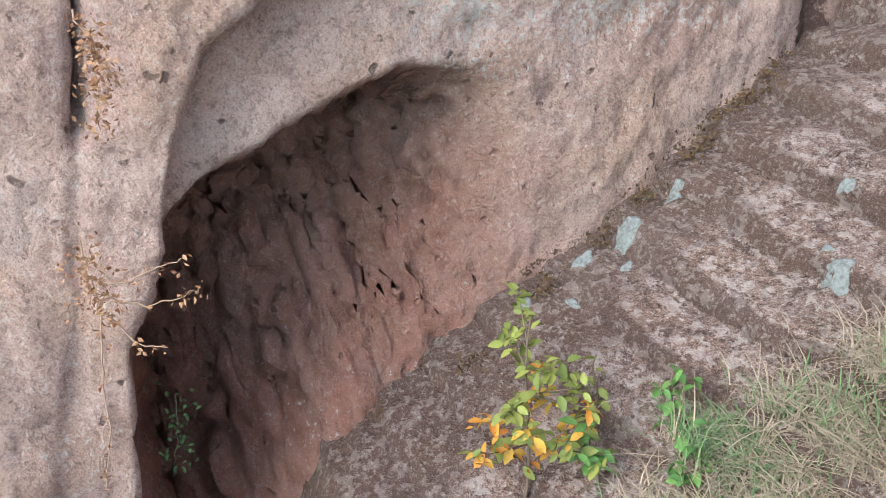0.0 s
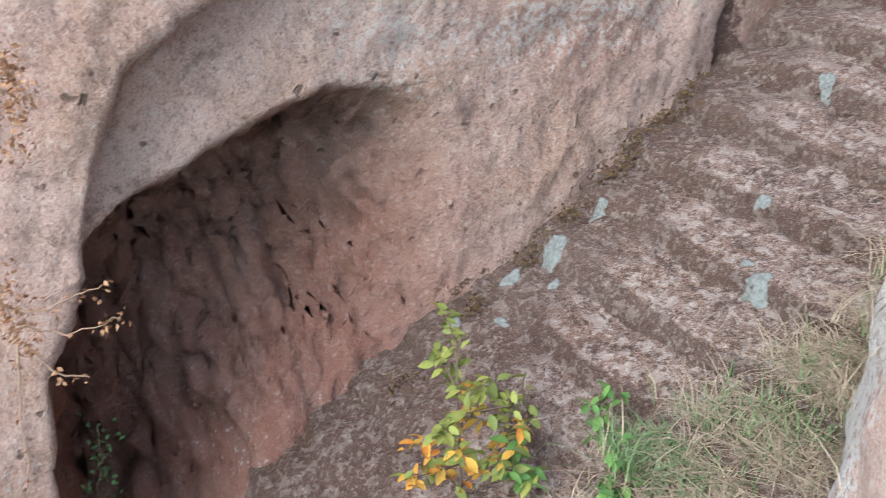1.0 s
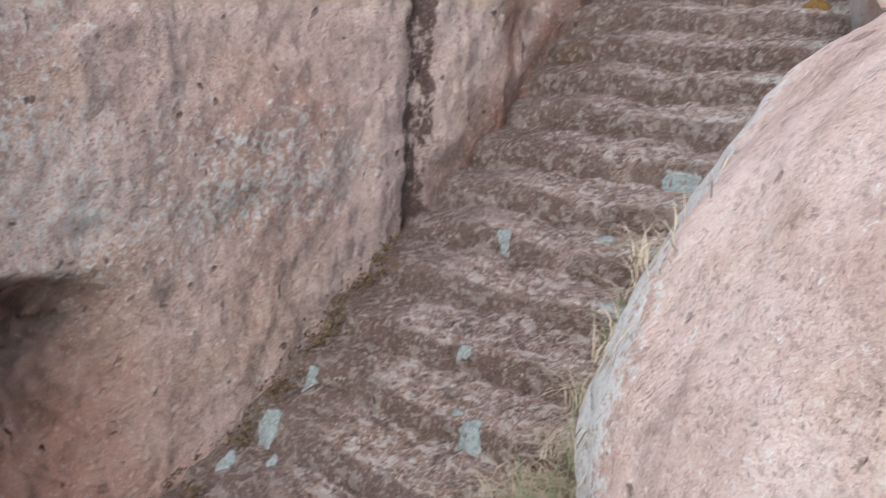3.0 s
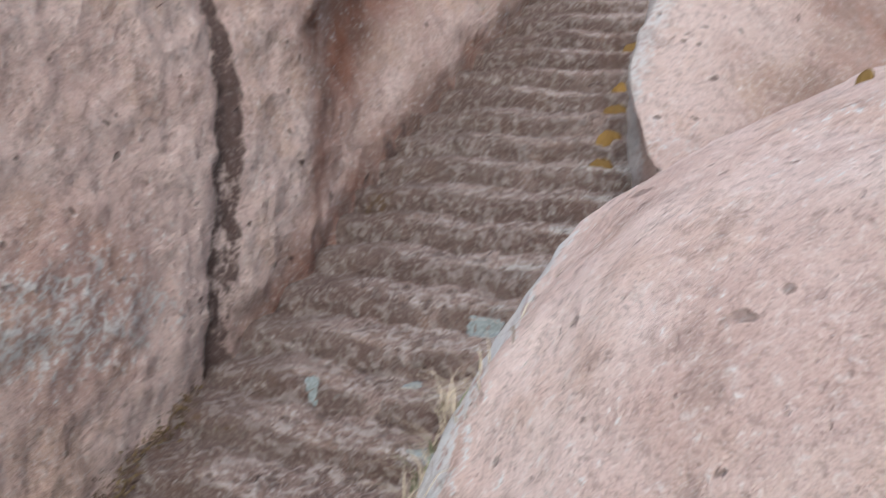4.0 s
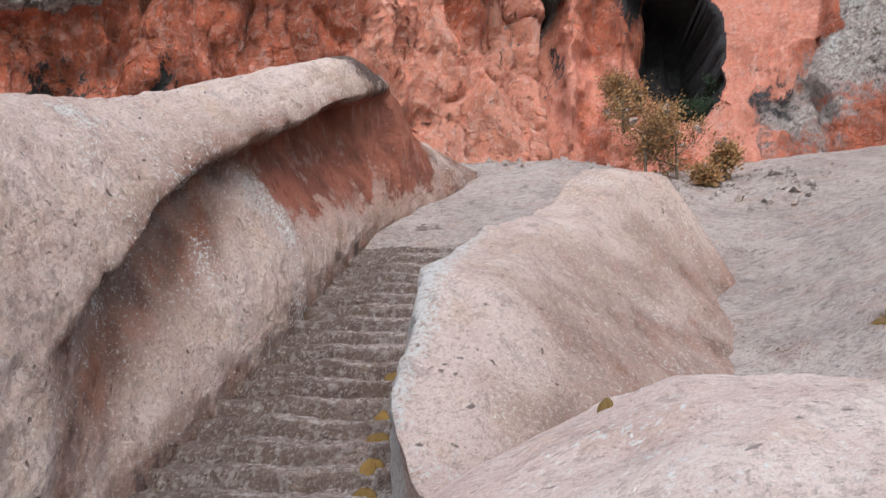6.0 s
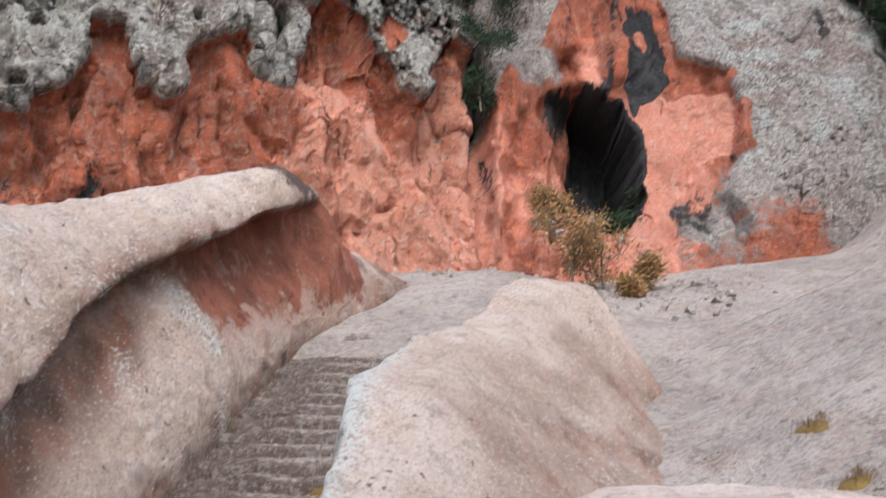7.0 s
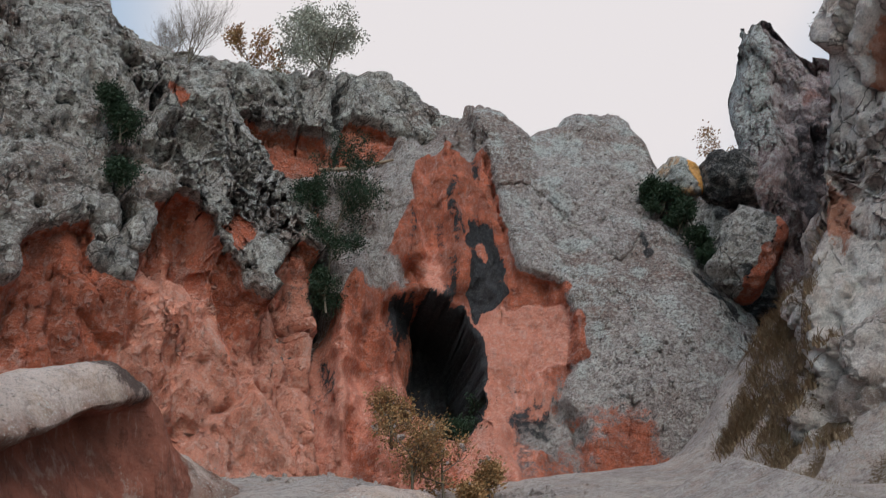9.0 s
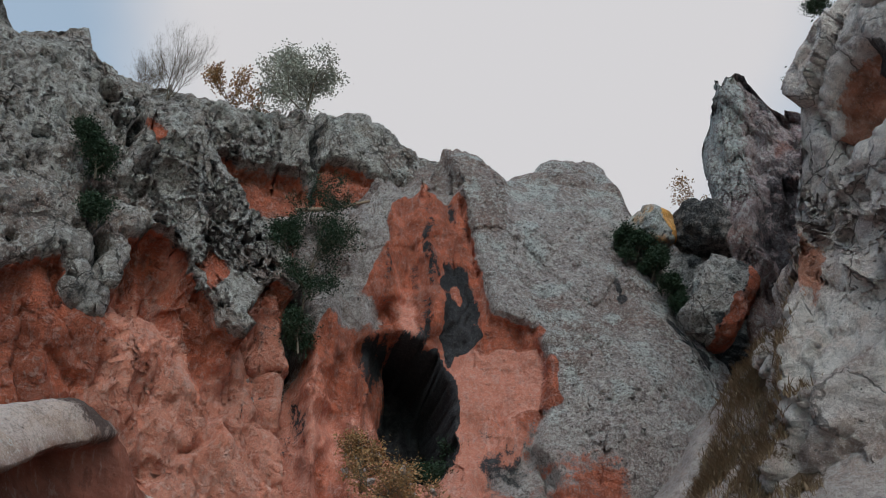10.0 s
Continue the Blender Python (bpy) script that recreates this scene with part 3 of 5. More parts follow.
def chunks(U, Z, size, seed):
    """Broken blocks: each cell of scattered points has its own height and tilt; -1 to 1."""
    a, b = U / size, Z / size
    ia, ib = np.floor(a), np.floor(b)
    best, high = np.full(U.shape, 9.0), np.zeros(U.shape)
    for da in (-1, 0, 1):
        for db in (-1, 0, 1):
            ca, cb = ia + da, ib + db
            h1 = np.modf(np.abs(np.sin(ca * 127.1 + cb * 311.7 + seed) * 43758.5453))[0]
            h2 = np.modf(np.abs(np.sin(ca * 269.5 + cb * 183.3 + seed) * 28001.8384))[0]
            dx, dz = a - ca - h1, b - cb - h2
            d = np.hypot(dx, dz)
            r1, r2, r3 = np.modf(h1 * 7.31 + h2 * 3.17)[0], np.modf(h1 * 13.7 + h2 * 5.9)[0], np.modf(h1 * 3.9 + h2 * 17.3)[0]
            high = np.where(d < best, (r1 - 0.5) + 1.8 * (r2 - 0.5) * dx + 1.8 * (r3 - 0.5) * dz, high)
            best = np.minimum(best, d)
    return high


# ---- cliffs ----
def rock_face(name, start, end, z0, tops, material, lean=0.2, depth=5.0, res=0.05, bulge=0.3, layers=(), seed=0, shape=None, ends=0.8, joints=0.14, rough=1.0, facets=0.12, blocks=0.0, warp=1.0):
    """A mass of rock between two points of the plan, with a front face, a broken top and a back. shape(u, z, out) moves the face and gives masks."""
    s, e = np.array(start, float), np.array(end, float)
    length = np.linalg.norm(e - s)
    along = (e - s) / length
    outward = np.array([along[1], -along[0]])
    u = np.linspace(0, length, int(length / res))
    h_mean = np.mean([t[1] for t in tops]) - z0
    nf, nt = int(h_mean / res), int(depth / res / 4)
    v = np.concatenate([np.linspace(0, 1, nf), 1 + np.linspace(0.03, 1, nt), 2 + np.linspace(0.1, 1, 12)])
    U, V = np.meshgrid(u, v, indexing="ij")
    top = line(U, tops) + 0.82
    jag = np.stack([U.ravel(), 0 * U.ravel() + seed, 0 * U.ravel()], -1)
    top = top + (0.5 * fbm(jag, 1.2, 6, seed + 3, 0.6)).reshape(U.shape) + 0.3 * chunks(U, 0 * U + seed, 0.6, seed + 21)
    face, over, down = np.clip(V, 0, 1), np.clip(V - 1, 0, 1), np.clip(V - 2, 0, 1)
    Z = z0 + (top - z0) * face
    edge = np.clip(np.minimum(U, length - U) / ends, 0, 1)
    out = bulge * np.sin(face * math.pi) - lean * (Z - z0) - 0.8 * np.clip((face - 0.86) / 0.14, 0, 1) ** 2
    out = out - ends * 1.2 * (1 - np.sqrt(np.clip(1 - (1 - edge) ** 2, 0, 1)))
    masks = {k: np.zeros(U.shape) for k in ("red", "dark", "lichen", "moss", "peach")}
    if shape:
        wu = U + warp * (0.24 * wobble(U, Z, 1.1, seed + 7) + 0.18 * wobble(U, Z, 0.4, seed + 8))
        wz = Z + warp * (0.24 * wobble(U, Z, 1.1, seed + 9) + 0.18 * wobble(U, Z, 0.4, seed + 10))
        move, masks = shape(wu, wz, masks)
        j1, j2 = wobble(U, Z, 2.2, seed + 11, 0.5), wobble(U, Z, 1.6, seed + 12, 1.6)
        gaps = np.exp(-(j1 / 0.022) ** 2) + 0.8 * np.exp(-(j2 / 0.025) ** 2)
        move = move - joints * gaps
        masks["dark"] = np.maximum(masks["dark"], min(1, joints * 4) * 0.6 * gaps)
        # blocks, small weathering pits and scooped bowls, on the grey crust
        grey = rough * (1 - np.clip(masks["red"] * 1.5, 0, 0.85))
        near, pick = cells(wu, wz * 0.6, 1.2, seed + 2)
        near2, pick2 = cells(wu + 0.4, wz * 1.2, 0.5, seed + 4)
        move = move + facets * (pick - 0.5 + 0.4 * pick2) * (1 - np.clip(masks["red"], 0, 0.7))
        if blocks:
            bu, bz = U + 0.5 * (wu - U), Z + 0.5 * (wz - Z)
            move = move + blocks * (chunks(bu, bz * 0.6, 1.7, seed + 5) + 0.4 * chunks(bu + 3, bz * 0.8, 0.6, seed + 6))
        for size, cut, keep in ((0.75, 0.3, 0.8), (0.33, 0.16, 0.72), (0.17, 0.08, 0.6)):
            near, pick = cells(U + 0.3 * (wu - U), Z * 1.3 + 0.3 * (wz - Z), size, seed)
            pit = (1 - sstep(0.1, 0.24, near)) * (pick > keep) * np.clip(grey * 1.3, 0, 1)
            move = move - cut * pit
            # the pits' shade also painted, through the dark mask
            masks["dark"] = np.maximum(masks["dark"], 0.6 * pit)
        move = move - (0.14 * rough + 0.08) * np.abs(wobble(U, Z, 1.2, seed + 14)) - grey * (0.14 * np.abs(wobble(U, Z, 0.4, seed + 15)) + 0.06 * wobble(U, Z, 0.15, seed + 16))
        # broad brownish stains on the grey crust
        masks["umber"] = np.maximum(masks.get("umber", 0 * U), np.clip(1.6 * wobble(U, Z, 1.8, seed + 18) + 0.5 * wobble(U, Z, 0.5, seed + 19) - 0.1, 0, 0.5) * (1 - np.clip(masks["red"], 0, 0.8)))
        out = out + move * (V <= 1)
    Z = Z - 0.6 * over ** 2 * 1.0
    Z = Z * (1 - down) + z0 * down
    out = out - over * depth
    P = np.stack([s[0] + along[0] * U + outward[0] * out, s[1] + along[1] * U + outward[1] * out, Z], -1)
    P = roughen(P, layers, seed)
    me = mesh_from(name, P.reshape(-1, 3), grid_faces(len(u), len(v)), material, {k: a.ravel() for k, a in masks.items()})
    return new(name, me)


CRAGGY = [(3.0, 0.22, 3, False), (0.8, 0.07, 4, False)]


# upper edge of the red hollows: (distance along the cliff, height)
SEAM = ((0, 6.5), (3.2, 6.6), (4.2, 6.6), (4.9, 7.0), (5.4, 7.9), (5.7, 8.9), (6.1, 8.9), (6.35, 7.6), (6.8, 7.6), (7.2, 8.7), (7.7, 9.3), (8.2, 9.5), (8.5, 8.7),
        (9.0, 8.5), (9.25, 9.6), (9.35, 10.4), (9.8, 10.8), (10.35, 10.75), (10.6, 9.9), (11.0, 9.5), (11.4, 8.9), (11.6, 9.0), (11.8, 10.1), (12.2, 10.6), (12.8, 10.6))
# single holes: along, height, half width, half height, depth, redness
HOLES = ((11.0, 10.4, 0.2, 0.3, 0.4, 0.8), (7.5, 14.6, 0.2, 0.13, 0.3, 0), (8.5, 14.5, 0.22, 0.3, 0.4, 0), (7.9, 13.5, 0.22, 0.14, 0.3, 0), (8.25, 12.35, 0.35, 0.3, 0.5, 0),
         (9.8, 12.7, 0.42, 0.32, 0.8, 0), (9.35, 11.95, 0.42, 0.2, 0.5, 0), (9.6, 14.0, 0.35, 0.4, 0.4, 0.7), (10.1, 13.7, 0.35, 0.2, 0.5, 0.1), (10.4, 11.9, 0.2, 0.2, 0.3, 0),
         (6.26, 9.75, 0.33, 0.28, 0.6, 0.3), (10.6, 12.4, 0.2, 0.15, 0.3, 0), (11.05, 12.0, 0.3, 0.1, 0.25, 0), (5.0, 10.5, 0.4, 0.3, 0.5, 0.2))


def shape_left(U, Z, m):
    n, nf, drip = wobble(U, Z, 1.6, 31), wobble(U, Z, 0.5, 33), wobble(U, Z, 0.7, 35, 0.3)
    us, zs = [q[0] for q in SEAM], [q[1] for q in SEAM]
    d = np.interp(U + 0.12 * nf, us, zs) + 0.16 * nf - Z
    low = sstep(-0.03, 0.06, d)
    deep = low * np.exp(-np.clip(d, 0, 9) / 3.0)
    scoop = np.abs(wobble(U + 0.35 * Z, Z, 1.3, 36, 0.25, 2))
    flute = np.abs(wobble(U + 0.2 * Z, Z, 0.5, 37, 0.15, 2))
    # a smooth wing-shaped scoop with a firm edge
    wing_u = np.interp(Z, [5.8, 5.93, 7.0, 8.45], [10.04, 10.5, 11.43, 12.29]) - U
    wing = sstep(0, 0.2, wing_u) * np.exp(-np.clip(wing_u, 0, 9) / 1.1) * sstep(5.4, 6.0, Z) * (1 - sstep(8.0, 8.8, Z))
    move = -0.55 * deep - low * (1.5 * scoop * sstep(0.0, 1.4, d) + 0.6 * flute * sstep(0.0, 0.8, d)) - 0.5 * wing
    # darker just under the seam, its shade painted in with the drip streaks
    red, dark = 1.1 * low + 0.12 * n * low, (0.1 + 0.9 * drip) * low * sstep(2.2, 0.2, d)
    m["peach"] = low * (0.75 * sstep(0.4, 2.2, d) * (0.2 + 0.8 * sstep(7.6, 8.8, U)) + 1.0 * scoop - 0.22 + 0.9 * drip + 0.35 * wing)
    move = move - 0.5 * spot(U, Z, 9.85, 9.9, 0.55, 0.75, 0.3) * low
    for u, z, ru, rz, depth, r in HOLES:
        s = spot(U + 0.08 * nf, Z + 0.08 * n, u, z, ru, rz, 0.35)
        move = move - 0.55 * depth * s
        red = np.maximum(red, r * s)
    # open joints
    for u, w, za, zb in ((9.15, 0.07, 13.1, 15.3), (8.72, 0.14, 9.2, 11.6)):
        g = np.exp(-((U - u - 0.1 * n) / w) ** 2) * sstep(za - 0.2, za + 0.2, Z) * (1 - sstep(zb - 0.2, zb + 0.2, Z))
        move = move - 0.7 * g
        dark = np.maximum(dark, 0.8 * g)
    for u, z, ru, rz in ((8.7, 8.6, 0.4, 0.7), (5.9, 6.0, 0.35, 0.9), (4.5, 5.4, 0.6, 0.9), (7.15, 8.3, 0.3, 0.6)):
        dark = np.maximum(dark, (0.5 + 0.9 * drip) * spot(U + 0.2 * nf, Z, u, z, ru, rz, 0.95))
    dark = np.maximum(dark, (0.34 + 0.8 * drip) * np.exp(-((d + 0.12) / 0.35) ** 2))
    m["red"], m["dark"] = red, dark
    m["lichen"] = (1 - low) * (0.2 + 0.45 * nf)
    m["moss"] = 0.3 * (1 - low) * np.clip(n, 0, 1)
    return move, m


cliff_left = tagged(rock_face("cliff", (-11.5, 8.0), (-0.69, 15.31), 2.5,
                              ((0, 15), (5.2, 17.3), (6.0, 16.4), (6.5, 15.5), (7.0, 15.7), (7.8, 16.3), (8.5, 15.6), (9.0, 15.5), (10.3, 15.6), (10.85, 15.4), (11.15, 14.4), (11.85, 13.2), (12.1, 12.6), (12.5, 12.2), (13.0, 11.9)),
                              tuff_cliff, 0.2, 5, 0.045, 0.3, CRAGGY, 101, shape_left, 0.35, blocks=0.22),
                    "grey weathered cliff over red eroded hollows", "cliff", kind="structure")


def shape_central(U, Z, m):
    n, nf, drip = wobble(U, Z, 1.4, 41), wobble(U, Z, 0.45, 43), wobble(U, Z, 0.6, 45, 0.22)
    fine_drip = wobble(U, Z, 0.3, 48, 0.12)
    edge = np.interp(Z, [5, 6.6, 7.5, 8.2, 9.7, 10.5, 10.7, 10.95, 12.4, 13.9, 15.4, 18], [6.1, 6.2, 5.8, 6.2, 6.45, 6.35, 6.05, 5.45, 5.27, 5.3, 5.1, 4.9]) + 0.1 * nf
    near_edge = np.interp(Z, [6.1, 7.5, 9.2, 10.5, 11.6, 13.2, 14.7, 16], [-0.2, 0.3, 0.95, 1.75, 2.5, 3.15, 3.4, 3.7]) + 0.35 * drip
    slab = sstep(-0.04, 0.06, U - edge)
    move = 0.24 * slab + 0.75 * np.exp(-((U - 8.4) / 2.0) ** 2 - ((Z - 8.5) / 3.2) ** 2)
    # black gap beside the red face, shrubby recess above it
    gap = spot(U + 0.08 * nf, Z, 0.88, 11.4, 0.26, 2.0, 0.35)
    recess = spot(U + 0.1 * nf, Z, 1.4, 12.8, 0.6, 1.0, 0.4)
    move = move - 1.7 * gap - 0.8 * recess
    # spire: a rib between flutes, drip grooves
    face = 1 - slab
    move = move + (0.2 * np.exp(-((U - 4.15 - 0.1 * (Z - 12)) / 0.28) ** 2) - 0.22 * np.exp(-((U - 3.55 - 0.06 * (Z - 12)) / 0.26) ** 2) + 0.15 * np.exp(-((U - 3.0 - 0.3 * (Z - 12)) / 0.25) ** 2)) * sstep(10.2, 11.2, Z) * face
    # smooth panel right of the arch, with a ragged lower edge
    panel = sstep(4.3, 4.6, U) * face * sstep(8.3, 8.5, Z + 0.2 * nf) * (1 - sstep(10.0, 10.25, Z + 0.1 * nf))
    rough_face = face * (1 - 0.85 * panel)
    move = move - (0.5 * np.abs(wobble(U, Z, 0.9, 46, 0.3)) + 0.3 * np.abs(wobble(U, Z, 0.4, 47, 0.25)) + 0.1 * fine_drip) * rough_face - 0.16 * panel
    # folded ribs between the gap and the arch
    ribs = sstep(0.5, 1.2, U) * (1 - sstep(2.3, 2.6, U)) * sstep(5.6, 6.4, Z) * (1 - sstep(10.5, 11.4, Z))
    move = move + ribs * 0.35 * np.sin(5.2 * (U - 0.12 * Z) + 2.5 * n)
    # arched cave: firm far jamb, back wall sloping out to the near side
    jamb = np.interp(Z, [6.5, 6.76, 7.3, 8.26, 9.1, 10.1, 10.3, 10.5], [3.5, 3.83, 4.28, 4.47, 4.45, 4.07, 3.85, 3.3]) + 0.03 * nf
    crown = np.interp(U, [2.2, 2.45, 2.9, 3.3, 3.7, 4.1], [9.6, 10.2, 10.4, 10.42, 10.35, 10.05]) + 0.15 * drip
    sill = np.interp(U, [2.3, 2.8, 3.4, 4.0], [7.6, 7.2, 6.7, 6.4])
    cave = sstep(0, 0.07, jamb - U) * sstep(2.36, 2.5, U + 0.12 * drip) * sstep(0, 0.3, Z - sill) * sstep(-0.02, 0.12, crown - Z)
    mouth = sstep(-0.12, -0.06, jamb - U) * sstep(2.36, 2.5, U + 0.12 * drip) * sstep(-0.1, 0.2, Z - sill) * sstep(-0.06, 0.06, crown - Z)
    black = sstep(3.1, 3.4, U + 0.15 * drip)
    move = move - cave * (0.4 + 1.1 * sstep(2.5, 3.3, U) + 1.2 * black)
    move = move - 0.45 * spot(U + 0.1 * nf, Z, 3.05, 11.0, 0.3, 0.36)
    # buttress foot
    move = move + 0.9 * (1 - sstep(4.8, 7.6, Z)) * np.exp(-((U - 5.0) / 1.2) ** 2)
    inside = sstep(-0.12, 0.12, U - near_edge) * face
    cap = sstep(-0.2, 0.3, np.interp(U, [1.5, 2.5, 3.4, 4.2, 5.5], [11.2, 12.4, 14.7, 15.5, 15.4]) - Z + 0.8 * drip)
    red = inside * cap * (1.0 + 0.4 * drip + 0.2 * n)
    hood = spot(U + 0.2 * nf, Z, 2.4, 10.9, 0.55, 0.55, 0.6)
    red = red * (1 - 0.75 * hood)
    red = red * (1 - cave * 0.35 * black)
    red = np.maximum(red, 0.8 * slab * (1 - sstep(0.0, 0.25, U - edge + 0.4 * nf)) * sstep(10.7, 10.4, Z) * sstep(7.8, 8.4, Z))
    low = (1 - sstep(6.6, 8.3, Z + 0.5 * n)) * sstep(4.3, 5.0, U)
    red = red * (1 - low) + low * (0.42 + 0.7 * n)
    s_l, s_r = np.interp(Z, [9.4, 10.0, 11.0, 12.7], [4.3, 4.3, 4.25, 4.45]), np.interp(Z, [9.4, 9.9, 10.2, 10.5, 11.2, 12.9], [4.4, 4.6, 5.05, 5.25, 5.15, 4.9])
    soot = sstep(-0.06, 0.1, U - s_l + 0.12 * nf) * sstep(-0.06, 0.1, s_r - U + 0.12 * drip) * sstep(9.4, 9.8, Z + 0.3 * drip) * (1 - sstep(12.2, 12.9, Z + 0.6 * drip))
    soot = soot * (1 - 0.85 * spot(U, Z, 4.72, 11.6, 0.12, 0.3, 0.5)) * (0.95 + 0.7 * nf)
    soot = np.maximum(soot, (0.55 + 0.8 * drip) * spot(U, Z, 3.85, 12.5, 0.16, 0.9, 0.9))
    # the cave's darkness painted over its mouth, blackest on the deep side
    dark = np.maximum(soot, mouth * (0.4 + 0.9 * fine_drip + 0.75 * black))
    dark = np.maximum(dark, inside * rough_face * (0.04 + 0.85 * fine_drip) * (1 - low) * sstep(7.5, 9.0, Z))
    # mauve bloom low on the face below the panel
    dark = np.maximum(dark, (0.34 + 0.6 * nf) * spot(U, Z, 5.3, 7.4, 0.75, 0.95, 0.6))
    dark = np.maximum(dark, (0.0 + 0.9 * fine_drip) * spot(U, Z, 1.0, 8.3, 0.6, 2.0, 0.6))
    m["peach"] = face * (0.1 + 1.0 * drip * (1 - panel) + 0.95 * panel + 0.4 * sstep(9.0, 7.5, Z))
    # the gap's shade painted black
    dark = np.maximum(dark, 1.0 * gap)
    m["umber"] = np.clip(0.75 * (1 - sstep(1.3, 2.1, U)) * (1 - sstep(9.6, 11.0, Z)) * (0.7 + 0.9 * drip), 0, 0.8)
    # black lichen runs down the dome
    runs = spot(U + 0.5 * (Z - 12.6), Z, 9.85, 12.6, 0.45, 1.15, 0.6) * (nf > -0.12)
    runs = np.maximum(runs, spot(U + 0.3 * (Z - 10.2), Z, 9.95, 10.2, 0.3, 1.1, 0.6) * (nf > 0.05))
    runs = np.maximum(runs, spot(U, Z, 8.6, 11.6, 0.12, 0.8, 0.6))
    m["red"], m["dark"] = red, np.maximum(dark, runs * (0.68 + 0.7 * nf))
    m["lichen"] = slab * (0.32 + 0.55 * nf + 0.25 * spot(U, Z, 9.6, 8.6, 1.0, 1.6, 0.8)) * sstep(6.5, 8, Z) + face * 0.25 * nf
    return move, m


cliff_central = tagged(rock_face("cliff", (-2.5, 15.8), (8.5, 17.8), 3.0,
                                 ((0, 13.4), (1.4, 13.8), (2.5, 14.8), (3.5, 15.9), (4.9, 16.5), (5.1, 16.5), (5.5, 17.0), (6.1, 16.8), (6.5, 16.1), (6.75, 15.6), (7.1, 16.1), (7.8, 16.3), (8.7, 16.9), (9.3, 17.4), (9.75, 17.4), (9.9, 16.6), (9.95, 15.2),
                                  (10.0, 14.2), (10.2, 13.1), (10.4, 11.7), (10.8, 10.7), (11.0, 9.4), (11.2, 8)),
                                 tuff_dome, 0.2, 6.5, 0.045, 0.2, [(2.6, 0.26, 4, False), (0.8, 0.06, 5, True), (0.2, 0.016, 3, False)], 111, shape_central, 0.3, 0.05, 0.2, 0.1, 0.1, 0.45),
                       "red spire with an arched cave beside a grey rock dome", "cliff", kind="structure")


def shape_upper(U, Z, m):
    n, nf = wobble(U, Z, 1.2, 51), wobble(U, Z, 0.4, 53)
    low = sstep(0.1, -0.15, Z - np.interp(U, [0, 3.2, 4.5, 5.4, 5.8, 6.3, 7.4, 8.0, 9], [14.6, 15.4, 15.6, 15.7, 15.3, 16.5, 16.9, 16.6, 15.6]) - 0.25 * nf)
    joint = np.exp(-((U - 5.95) / 0.14) ** 2)
    m["red"], m["dark"], m["lichen"] = 0.85 * low + 0.3 * n * low, np.maximum(0.5 * sstep(0.2, 0.8, nf), 0.8 * joint), (1 - low) * (0.35 + 0.3 * nf)
    return -0.7 * low - 0.6 * joint, m


cliff_upper = tagged(rock_face("cliff", (-6.75, 16.05), (2.65, 20.25), 12.0,
                               ((0, 17), (2.7, 17.3), (3.4, 17.0), (4.1, 17.3), (5.2, 17.7), (6.6, 18.2), (7.0, 18.9), (7.4, 19.0), (8.0, 18.5), (8.7, 17.8), (10, 17.8)),
                               tuff_cliff, 0.15, 4, 0.055, 0.2, CRAGGY, 141, shape_upper, 0.5, blocks=0.25),
                     "upper rock ledge with red undercut hollows", "cliff", kind="structure")


def shape_right(U, Z, m):
    n, nf, drip = wobble(U, Z, 1.2, 61), wobble(U, Z, 0.4, 63), wobble(U, Z, 0.6, 65, 0.3)
    crack = np.exp(-((U - np.interp(Z, [8, 11.3, 12.9, 13.9, 15.2, 17], [2.3, 3.05, 3.2, 4.1, 4.4, 4.6]) - 0.06 * nf) / 0.06) ** 2) * sstep(9.5, 11.0, Z)
    alcove = spot(U + 0.2 * n, Z + 0.25 * nf, 4.25, 12.25, 0.85, 0.95, 0.35)
    pits = np.maximum(spot(U, Z, 0.95, 8.4, 0.5, 0.8, 0.5), spot(U, Z, 1.8, 6.8, 0.45, 0.7, 0.5)) * np.clip(nf * 3, 0, 1)
    # the block below the alcove stands proud, with a flat top
    block = sstep(-0.05, 0.08, U - np.interp(Z, [5, 8.6, 11, 12], [1.0, 1.95, 2.85, 3.2]) - 0.05 * nf) * (1 - sstep(11.2, 11.45, Z + 0.15 * n - 0.15 * (U - 3.5)))
    upper = sstep(-0.1, 0.1, U - np.interp(Z, [11, 13, 16], [3.1, 3.3, 4.5])) * sstep(12.6, 12.9, Z + 0.2 * n)
    foot = (1 - sstep(4.5, 9.2, Z)) * (1 - sstep(2.5, 4.5, U))
    move = 1.5 * foot * (0.8 + 0.5 * n) + 0.45 * block + 0.3 * upper - 0.6 * crack - 0.6 * alcove - 0.4 * pits
    m["red"] = np.maximum(0.95 * alcove, 0.75 * spot(U + 0.1 * nf, Z, 2.45, 9.3, 0.28, 0.8, 0.6) + 0.3 * np.clip(n, 0, 1))
    m["dark"] = np.maximum(0.7 * crack, np.maximum(0.9 * pits, 0.3 * np.clip(drip, 0, 1)))
    m["dark"] = np.maximum(m["dark"], 0.8 * spot(U, Z, 4.7, 13.0, 0.4, 0.3, 0.6))
    m["lichen"] = 0.1 + 0.4 * nf
    m["moss"] = 0.6 * np.maximum(spot(U, Z, 0.7, 6.9, 0.8, 1.2, 0.6), spot(U, Z, 1.7, 6.2, 0.3, 0.9, 0.6)) * np.clip(nf + 0.5, 0, 1)
    return move, m


